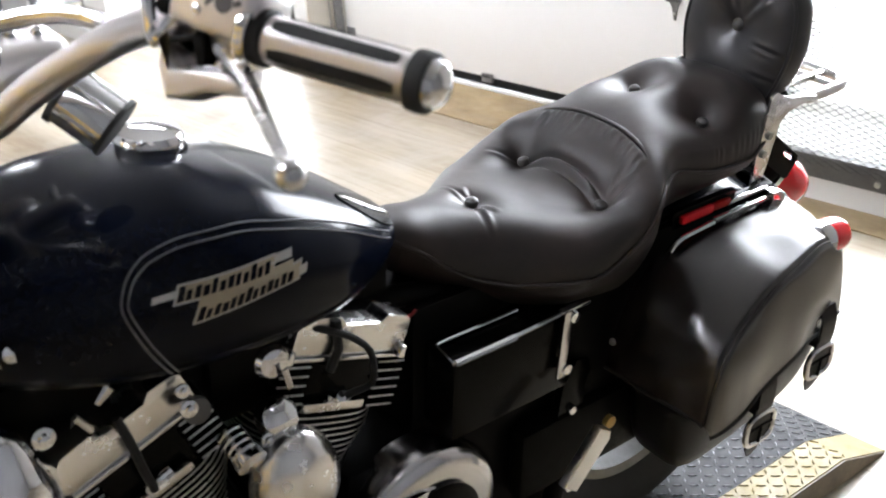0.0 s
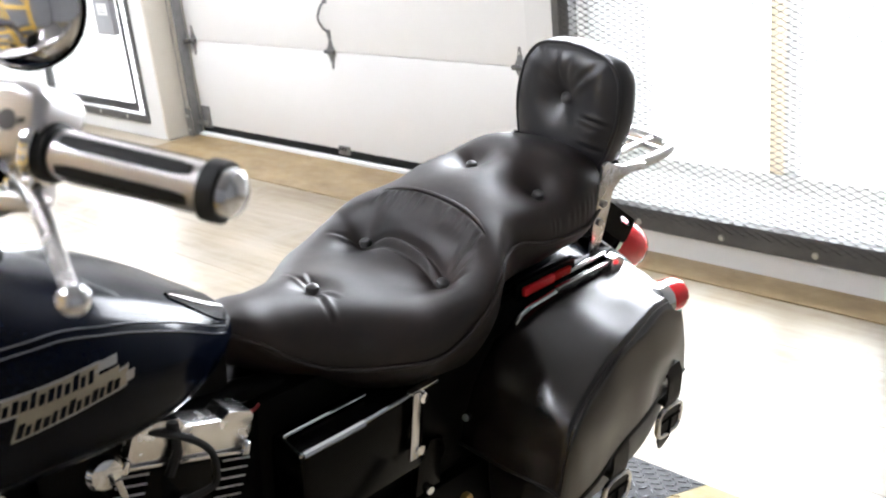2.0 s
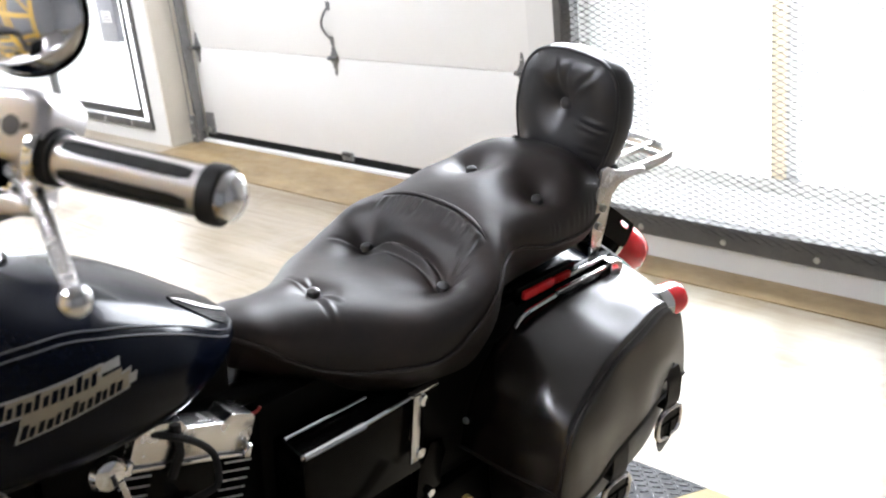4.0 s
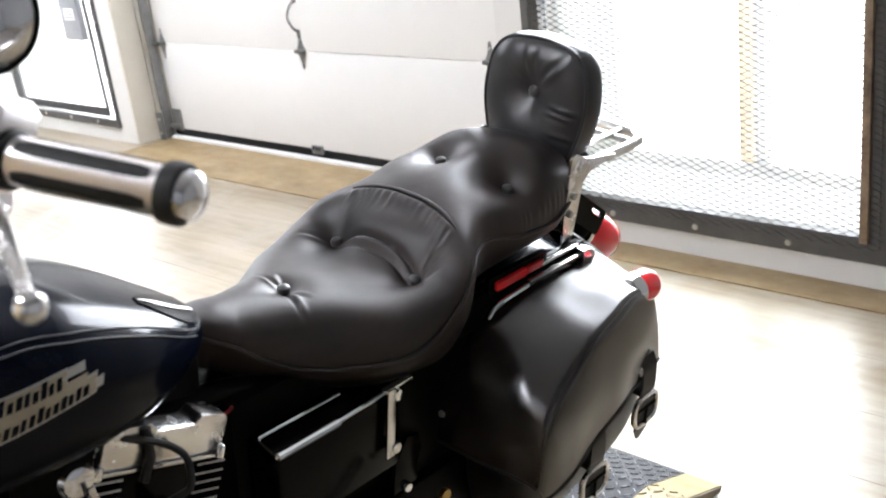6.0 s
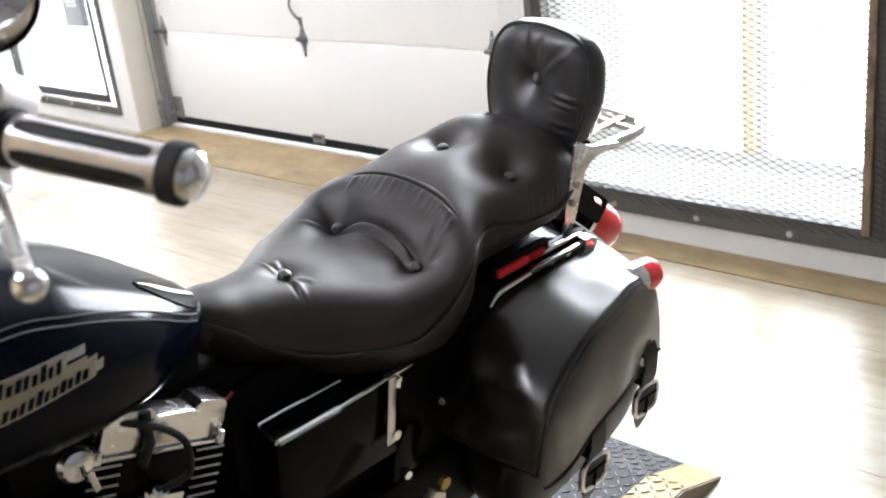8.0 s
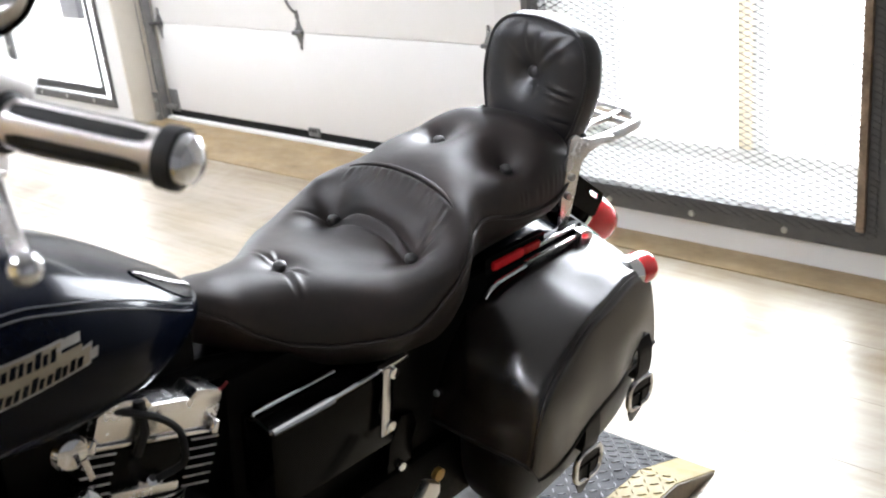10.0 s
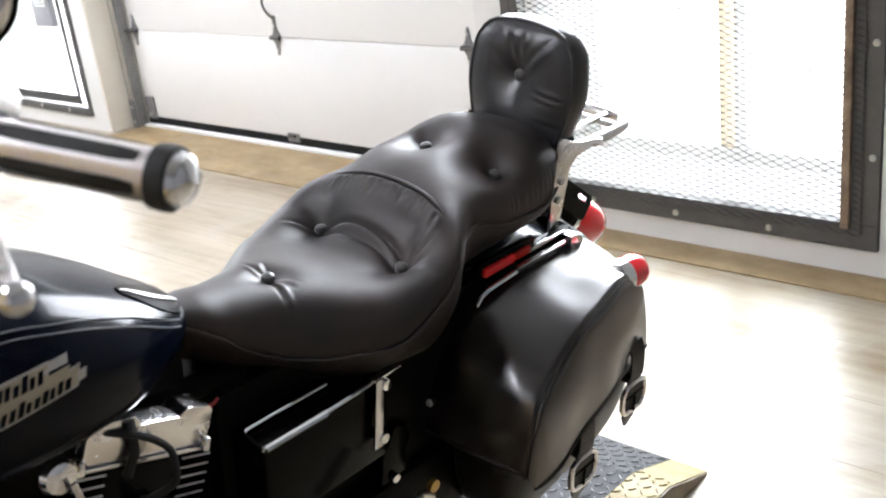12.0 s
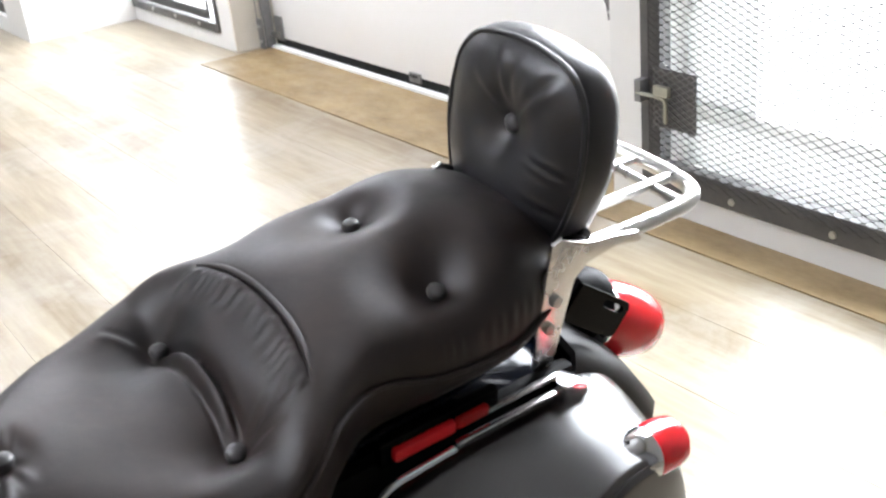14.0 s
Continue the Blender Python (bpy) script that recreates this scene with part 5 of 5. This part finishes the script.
def cylinder(angle, name, up, lat):
    """A finned cylinder with head and polished rocker cover, leaning by angle."""
    m = Matrix.Translation(CRANK) @ Matrix.Rotation(radians(angle), 4, "Y") @ Matrix.Translation((lat, 0, up))       # z along the barrel
    cyl = part(name, box((-0.066, -0.085, 0.10), (0.066, 0.085, 0.40), 0.02, m), M_BLACK, bike, "black finned engine cylinder")
    for k in range(11):
        h = 0.235 + k * 0.0092
        s = 0.62 + 0.38 * min(1.0, k / 7)
        o = [(s * 0.094 * math.copysign(abs(math.cos(t)) ** 0.62, math.cos(t)), 0.098 * math.copysign(abs(math.sin(t)) ** 0.62, math.sin(t))) for t in np.linspace(0, 2 * math.pi, 40, endpoint=False)]
        part("cooling_fin", slab(o, m @ Matrix.Translation((0, 0, h)), 0.0032, 0.0006, 1), M_BLACK, cyl, smooth=30)
        part("fin_edge", tube([m @ Vector((a * 1.002, b * 1.003, h + 0.0016)) for a, b in o], 0.00135, 6, closed=True), M_FIN, cyl, "machined bright fin edge")
    for k in range(6):
        h = 0.338 + k * 0.0125
        for sx in (-1, 1):
            part("head_fin", box((sx * 0.072 - 0.022, -0.098, h), (sx * 0.072 + 0.022, 0.098, h + 0.004), 0.0015, m), M_BLACK, cyl)
            part("fin_edge", tube([m @ Vector((sx * 0.072 - 0.020, -0.099, h + 0.002)), m @ Vector((sx * 0.072 + 0.020, -0.099, h + 0.002))], 0.0014, 6), M_FIN, cyl)
    part("head", box((-0.052, -0.094, 0.335), (0.052, 0.094, 0.410), 0.008, m), M_BLACKGLOSS, cyl)
    part("bright_fin", box((-0.052, -0.107, 0.342), (0.040, -0.096, 0.355), 0.003, m), M_POLISHED, cyl, "polished fin below the spark plug")
    part("spark_plug", tube([m @ Vector((-0.005, -0.096, 0.362)), m @ Vector((-0.010, -0.120, 0.372))], [0.010, 0.007], 12), M_CHROME, cyl)
    part("plug_nut", tube([m @ Vector((-0.016, -0.100, 0.358)), m @ Vector((0.018, -0.100, 0.360))], 0.0055, 8), M_CHROME, cyl)
    mm = m @ Matrix(((1, 0, 0, 0), (0, 0, 1, -0.098), (0, 1, 0, 0), (0, 0, 0, 1)))
    o = [(-0.076, 0.415), (0.078, 0.415), (0.085, 0.424), (0.085, 0.460), (0.078, 0.466), (0.046, 0.468), (0.036, 0.458), (-0.014, 0.457), (-0.026, 0.468), (-0.062, 0.466), (-0.084, 0.450), (-0.084, 0.424)]
    rc = part("rocker_cover", slab(o, mm, 0.19, 0.004), M_POLISHED, cyl, "polished rocker cover", smooth=40)
    part("cover_joint", box((-0.082, -0.101, 0.410), (0.082, 0.095, 0.4145), 0.001, m), M_CHROME, cyl)
    for x in (-0.090, 0.078):
        part("cover_bolt", lathe([(0.001, 0), (0.006, 0), (0.006, 0.012), (0.005, 0.016), (0.001, 0.018)], m @ Matrix.Translation((x, -0.104, 0.412)), 10), M_CHROME, rc)
    if angle < 0:
        part("plug_lead", tube([m @ Vector(p) for p in curve3([(-0.008, -0.122, 0.372), (-0.004, -0.124, 0.41), (0.002, -0.116, 0.44), (0.006, -0.106, 0.472)], 14)], 0.0052, 8), M_RUBBER, cyl, "black ignition lead")
        return
    part("plug_lead", tube([m @ Vector(p) for p in curve3([(-0.010, -0.125, 0.375), (0.018, -0.135, 0.40), (0.012, -0.125, 0.43), (-0.03, -0.11, 0.452), (-0.09, -0.08, 0.455)], 18)], 0.0046, 8), M_RUBBER, cyl, "black ignition lead")
    part("plug_lead", tube([m @ Vector(p) for p in ((-0.028, -0.106, 0.40), (-0.026, -0.108, 0.43), (-0.035, -0.10, 0.465))], 0.0060, 8), M_RUBBER, cyl, "black cable")


cylinder(20, "rear_cylinder", 0.0, -0.018)
cylinder(-21, "front_cylinder", 0.003, 0.0)
part("crankcase", box((-0.74, -0.10, 0.10), (-0.36, 0.10, 0.36), 0.03), M_BLACK, bike, "black engine crankcase")
part("horn_cover", lathe([(0.001, -0.02), (0.052, -0.02), (0.058, -0.008), (0.055, 0.012), (0.040, 0.026), (0.02, 0.033), (0.001, 0.035)],
            aim((-0.535, -0.140, 0.530), (-0.545, -1, 0.56)) @ Matrix.Diagonal((1.0, 1.35, 1.0, 1)), 36), M_POLISHED, bike, "teardrop chrome horn cover", smooth=60)
pr = part("primary_cover", lathe([(0.001, -0.05), (0.115, -0.05), (0.118, 0.0), (0.108, 0.014), (0.09, 0.018), (0.001, 0.022)], aim((-0.33, -0.13, 0.345), (-0.33, -1, 0.345)), 48), M_SATIN, bike, "chrome primary cover", smooth=50)
part("primary_body", box((-0.62, -0.165, 0.22), (-0.32, -0.09, 0.43), 0.04), M_CHROME, bike, "chrome primary case")
part("derby_cover", lathe([(0.001, 0.018), (0.07, 0.018), (0.072, 0.026), (0.06, 0.031), (0.001, 0.033)], aim((-0.33, -0.13, 0.345), (-0.33, -1, 0.345)), 40), M_BLACKGLOSS, pr)
# switch, caps and small chrome pieces between the cylinders
ks = part("ignition_switch", lathe([(0.001, 0), (0.019, 0), (0.021, 0.006), (0.017, 0.013), (0.006, 0.016), (0.001, 0.016)], aim((-0.548, -0.122, 0.706), (-0.56, -1, 0.8)), 22), M_CHROME, bike, "chrome ignition switch with a key")
part("key", slab([(-0.004, -0.03), (0.004, -0.03), (0.004, 0.0), (-0.004, 0.0)], Matrix.Translation((-0.543, -0.145, 0.705)) @ Matrix.Rotation(radians(90), 4, "X") @ Matrix.Rotation(radians(12), 4, "Z"), 0.003, 0.0008), M_SATIN, ks)
part("breather_cap", lathe([(0.001, 0), (0.024, 0), (0.026, 0.012), (0.022, 0.026), (0.010, 0.034), (0.001, 0.035)], aim((-0.538, -0.10, 0.605), (-0.55, -0.6, 0.95)), 26), M_CHROME, bike, "chrome domed cap")
prof = [(0.001, 0.0)]
for k in range(4):
    prof += [(0.0155, 0.009 * k), (0.0175, 0.009 * k + 0.003), (0.0175, 0.009 * k + 0.006), (0.0155, 0.009 * k + 0.008)]
prof += [(0.019, 0.038), (0.019, 0.048), (0.001, 0.05)]
part("ribbed_fitting", lathe(prof, aim((-0.598, -0.105, 0.615), (-0.57, -0.32, 0.53)), 22), M_CHROME, bike, "ribbed chrome fitting")
# some of these bolts are added as points of sparkle
for x, y, z, r in ((-0.646, -0.118, 0.682, 0.010), (-0.808, -0.11, 0.825, 0.018), (-0.565, -0.13, 0.575, 0.010), (-0.56, -0.125, 0.60, 0.009), (-0.648, -0.112, 0.703, 0.008), (-0.765, -0.10, 0.775, 0.007), (-0.795, -0.11, 0.712, 0.012)):
    part("chrome_bolt", lathe([(0.001, 0), (r, 0), (r, r * 0.4), (r * 0.55, r * 0.5), (r * 0.5, r * 0.9), (0.001, r)], aim((x, y, z), (x, -1, z + 0.2)), 14), M_CHROME, bike, "small chrome bolt")
# bright pieces added to imitate sparkles below the tank
part("wire_clip", tube([(-0.742, -0.112, 0.764), (-0.730, -0.112, 0.774)], 0.0035, 8), M_CHROME, bike, "small bright metal piece added as a sparkle")
part("wire_clip", tube([(-0.738, -0.112, 0.728), (-0.722, -0.112, 0.744)], [0.004, 0.008], 10), M_CHROME, bike, "small bright metal piece added as a sparkle")
part("wire_clip", tube([(-0.762, -0.112, 0.722), (-0.748, -0.114, 0.700)], 0.004, 8), M_FIN, bike, "small bright metal piece added as a sparkle")
part("cable_ring", lathe([(0.009, 0.0), (0.016, 0.0), (0.0155, 0.008), (0.009, 0.009)], aim((-0.636, -0.112, 0.672), (-0.66, -1, 0.85)), 20), M_DKFRAME, bike, "dark cable ring")
part("regulator_cover", lathe([(0.001, 0), (0.055, 0.0), (0.050, 0.03), (0.02, 0.09), (0.004, 0.10), (0.001, 0.10)], aim((-0.84, -0.10, 0.64), (-0.83, -0.11, 0.8)), 26), M_CHROME, bike, "chrome conical cover", smooth=60)

# ---- handlebar, left controls, mirror, gauges ----
GI, GO = Vector((-0.652, -0.352, 1.164)), Vector((-0.600, -0.459, 1.156))
GD = (GO - GI).normalized()
grip = part("grip", tube([GI + GD * (0.130 * k / 12) for k in range(13)], [0.0165] * 13, 28), M_SOFTCHROME, bike, "chrome handgrip with black rubber inlays")
gm = aim(GI, GO)
for k in range(5):
    a = 2 * math.pi * (k + 0.65) / 5
    rings = []
    for i in range(15):
        h = 0.016 + 0.096 * i / 14
        w = 0.30 * (1 - abs(2 * i / 14 - 1) ** 8 * 0.35)
        ring = []
        for q in range(7):
            t = a + w * (q / 3 - 1)
            ring.append(gm @ Vector((0.0176 * math.cos(t), 0.0176 * math.sin(t), h)))
        for q in range(6, -1, -1):
            t = a + w * (q / 3 - 1)
            ring.append(gm @ Vector((0.0155 * math.cos(t), 0.0155 * math.sin(t), h)))
        rings.append(ring)
    part("rubber_inlay", add_loop_skin(bmesh.new(), rings), M_RUBBER, grip, "black rubber inlay", smooth=50)
part("inner_ring", lathe([(0.0165, -0.004), (0.0205, -0.002), (0.0205, 0.008), (0.0165, 0.010)], gm, 28), M_RUBBER, grip)
part("end_ring", lathe([(0.0165, 0.119), (0.0205, 0.120), (0.0210, 0.126), (0.0205, 0.132), (0.0165, 0.133)], gm, 28), M_RUBBER, grip, "black rubber end ring")
part("end_cap", lathe([(0.001, 0.124), (0.0168, 0.124), (0.0174, 0.133), (0.0155, 0.139), (0.010, 0.143), (0.001, 0.145)], gm, 28), M_CHROME, grip, "domed chrome end cap")
HB = [tuple(GI + GD * 0.02), (-0.672, -0.268, 1.153), (-0.682, -0.18, 1.122), (-0.734, -0.105, 1.066), (-0.778, -0.062, 1.020), (-0.795, 0.0, 1.005)]
HB += [(x, -y, z) for x, y, z in HB[-2::-1]]
bar = part("handlebar", tube(curve3(HB, 70), 0.0150, 16), M_SOFTCHROME, bike, "chrome pullback handlebar")
hm = aim(GI - GD * 0.052, GI)
GV = Vector((0.418, 0.136, 0.898))
GN = GD.cross(GV)
sm = Matrix(((GD.x, GV.x, GN.x, GI.x), (GD.y, GV.y, GN.y, GI.y), (GD.z, GV.z, GN.z, GI.z), (0, 0, 0, 1)))     # x along the grip, z towards the rider


def control(name, outline, back, thick, bevel, mt, parent, label=""):
    return part(name, slab(outline, sm @ Matrix.Translation((0, 0, back)), thick, bevel, 3), mt, parent, label, smooth=50)


sw = control("switch_housing", [(-0.064, -0.003), (-0.066, 0.006), (-0.065, 0.021), (-0.055, 0.033), (-0.041, 0.039), (-0.019, 0.042), (-0.004, 0.040), (0.004, 0.032),
             (0.004, 0.016), (0.002, -0.004), (-0.014, -0.010), (-0.040, -0.007)], -0.030, 0.052, 0.009, M_SOFTCHROME, bike, "chrome switch housing")
control("switch_rubber", [(-0.084, 0.002), (-0.080, 0.012), (-0.070, 0.019), (-0.060, 0.030), (-0.054, 0.036), (-0.058, 0.020), (-0.062, 0.008), (-0.063, -0.001), (-0.078, -0.003)],
        -0.024, 0.036, 0.003, M_BLACK, sw, "black switch rubber")
control("switch_lever", [(-0.071, -0.021), (-0.069, -0.017), (-0.049, -0.011), (-0.047, -0.007), (-0.040, -0.006), (-0.033, -0.029), (-0.040, -0.031), (-0.048, -0.015)],
        -0.004, 0.012, 0.0015, M_BLACK, sw, "black bent switch lever")
part("emblem", lathe([(0.0045, 0.0), (0.0075, 0.0), (0.0070, 0.0012), (0.0045, 0.0014)], sm @ Matrix.Translation((-0.020, 0.015, 0.0215)), 20), M_DKFRAME, sw, "small raised emblem")
control("emblem_wing", [(-0.034, 0.010), (-0.029, 0.014), (-0.029, 0.018), (-0.035, 0.013)], 0.0215, 0.0012, 0.0003, M_DKFRAME, sw)
control("emblem_wing", [(-0.012, 0.013), (-0.006, 0.016), (-0.007, 0.019), (-0.012, 0.018)], 0.0215, 0.0012, 0.0003, M_DKFRAME, sw)
for u, v in ((-0.043, 0.028), (-0.058, 0.013), (-0.040, 0.006)):
    part("screw", lathe([(0.001, -0.004), (0.0040, -0.004), (0.0036, 0.0016), (0.001, 0.0026)], sm @ Matrix.Translation((u, v, 0.0215)), 12), M_CHROME, sw)
part("clamp_ring", lathe([(0.013, 0.044), (0.024, 0.045), (0.025, 0.050), (0.024, 0.054), (0.013, 0.055)], hm, 26), M_CHROME, sw)
perch = control("lever_perch", [(-0.075, -0.005), (-0.062, -0.008), (-0.070, -0.021), (-0.058, -0.036), (-0.017, -0.030), (0.0, -0.033), (-0.004, -0.043), (-0.028, -0.047), (-0.045, -0.056),
                (-0.060, -0.059), (-0.073, -0.038)], -0.020, 0.028, 0.005, M_SOFTCHROME, bike, "chrome clutch lever perch")
control("perch_body", [(-0.066, -0.022), (-0.048, -0.010), (-0.030, -0.006), (-0.008, -0.010), (-0.004, -0.034), (-0.050, -0.040)], -0.026, 0.020, 0.004, M_SOFTCHROME, perch)
part("perch_arm", tube([(-0.676, -0.285, 1.142), (-0.672, -0.312, 1.138), (-0.668, -0.336, 1.140)], [0.013, 0.012, 0.010], 12), M_CHROME, bike, "chrome lever pivot arm")
for x, y, z in ((-0.690, -0.282, 1.150), (-0.684, -0.300, 1.128), (-0.672, -0.328, 1.152)):
    part("perch_bolt", lathe([(0.001, 0), (0.006, 0), (0.005, 0.005), (0.001, 0.006)], aim((x, y, z), (x - 0.3, y - 0.8, z + 0.3)), 12), M_CHROME, bike)
BL = Vector((-0.717, -0.499, 1.137))
lev = curve3([(-0.668, -0.322, 1.146), (-0.670, -0.347, 1.147), (-0.678, -0.382, 1.142), (-0.697, -0.439, 1.140), tuple(BL)], 24)
lv = part("clutch_lever", tube(lev, [0.0080 - 0.0035 * i / 23 for i in range(24)], 12, flat=0.7), M_POLISHED, bike, "polished clutch lever with a ball end")
bm = bmesh.new()
bmesh.ops.create_uvsphere(bm, u_segments=24, v_segments=16, radius=0.0098, matrix=Matrix.Translation(BL))
part("ball_end", bm, M_CHROME, lv, smooth=80)
# mirror: chrome oval shell on a stem
MC = Vector((-0.617, -0.238, 1.239))
mm = Matrix.Translation(MC) @ Matrix.Rotation(radians(-78), 4, "Y") @ Matrix.Rotation(radians(20), 4, "X")
mir = part("mirror", lathe([(0.001, 0.020), (0.020, 0.018), (0.038, 0.012), (0.047, 0.002), (0.050, -0.008), (0.048, -0.012), (0.001, -0.012)], mm @ Matrix.Diagonal((1.0, 1.35, 1.0, 1)), 40), M_CHROME, bike, "oval chrome mirror shell", smooth=60)
# thin black ring imitates the dark reflection at the shell's edge
part("mirror_rim", tube([mm @ Vector((0.050 * math.cos(t), 0.0675 * math.sin(t), -0.008)) for t in np.linspace(0, 2 * math.pi, 48, endpoint=False)], 0.0018, 8, closed=True), M_BLACKGLOSS, mir)
part("mirror_stem", tube(curve3([tuple(GI - GD * 0.055 + Vector((0, 0, 0.02))), (-0.699, -0.281, 1.15), (-0.694, -0.268, 1.185), (-0.678, -0.262, 1.215), tuple(MC + Vector((-0.012, 0, -0.01)))], 16), 0.0055, 10), M_CHROME, mir)
# riser with rubber collars, and the top clamp
for s in (-1,):
    a, b = Vector((-0.690, s * 0.036, 1.024)), Vector((-0.652, s * 0.076, 0.984))
    rs = part("riser", lathe([(0.001, 0.0), (0.030, 0.0), (0.030, 0.052), (0.001, 0.052)], aim(a, b), 30), M_CHROME, bike, "chrome riser with black collars")
    part("collar", lathe([(0.024, -0.006), (0.0325, -0.005), (0.0325, 0.001), (0.024, 0.002)], aim(a, b), 30), M_RUBBER, rs)
    part("collar", lathe([(0.024, 0.048), (0.0318, 0.049), (0.0318, 0.054), (0.024, 0.055)], aim(a, b), 30), M_RUBBER, rs)
part("crossover_tube", tube(curve3([(-0.760, -0.020, 1.095), (-0.715, -0.061, 1.111), (-0.694, -0.088, 1.116), (-0.677, -0.117, 1.114), (-0.674, -0.150, 1.112)], 24), 0.0085, 10), M_SATIN, bike, "braided steel brake hose")
clamp = part("bar_clamp", box((-0.80, -0.015, 1.005), (-0.665, 0.075, 1.066), 0.024, None, 4), M_SOFTCHROME, bike, "chrome handlebar clamp with bolts imitating sparkle")
# bolts strewn at random imitate sparkling reflections in the chrome
random.seed(3)
for k in range(11):
    p = (-0.770 + 0.095 * random.random(), -0.012 + 0.07 * random.random(), 1.064 + 0.003 * random.random())
    part("clamp_bolt", lathe([(0.001, -0.012), (0.0065, -0.012), (0.0065, 0.004), (0.004, 0.007), (0.001, 0.007)], aim(p, (p[0] - 0.1, p[1] - 0.3, p[2] + 0.8)), 12), M_CHROME, clamp)
part("headlamp_shell", lathe([(0.001, 0.062), (0.030, 0.058), (0.055, 0.044), (0.072, 0.018), (0.076, -0.010), (0.070, -0.04), (0.001, -0.045)],
           aim((-0.80, 0.10, 1.055), (-0.95, -0.75, 1.25)), 40), M_CHROME, bike, "chrome headlamp shell", smooth=60)
part("top_clamp", box((-0.84, -0.07, 0.940), (-0.778, 0.07, 0.985), 0.014), M_CHROME, bike, "chrome top clamp")
for y in (-0.10, 0.10):
    part("fork_tube", tube([(-0.82, y, 0.95), (-1.40, y, 0.27)], 0.022, 18), M_CHROME, bike, "chrome fork tube")

# ---- floor boards, laid along the wall ----
PW = 0.262
board_mesh = None
for i in range(10):
    if board_mesh is None:
        ob = part("board", box((-PW / 2 + 0.0004, -1.9, -0.0028), (PW / 2 - 0.0004, 6.3, 0.0), 0.0005, seg=1), M_PLANK, floor, smooth=0)
        board_mesh = ob.data
    else:
        ob = new("board", board_mesh)
        ob.parent = floor
    ob.location = (1.7545 - PW * (i + 0.5), 0.0, 0.0)
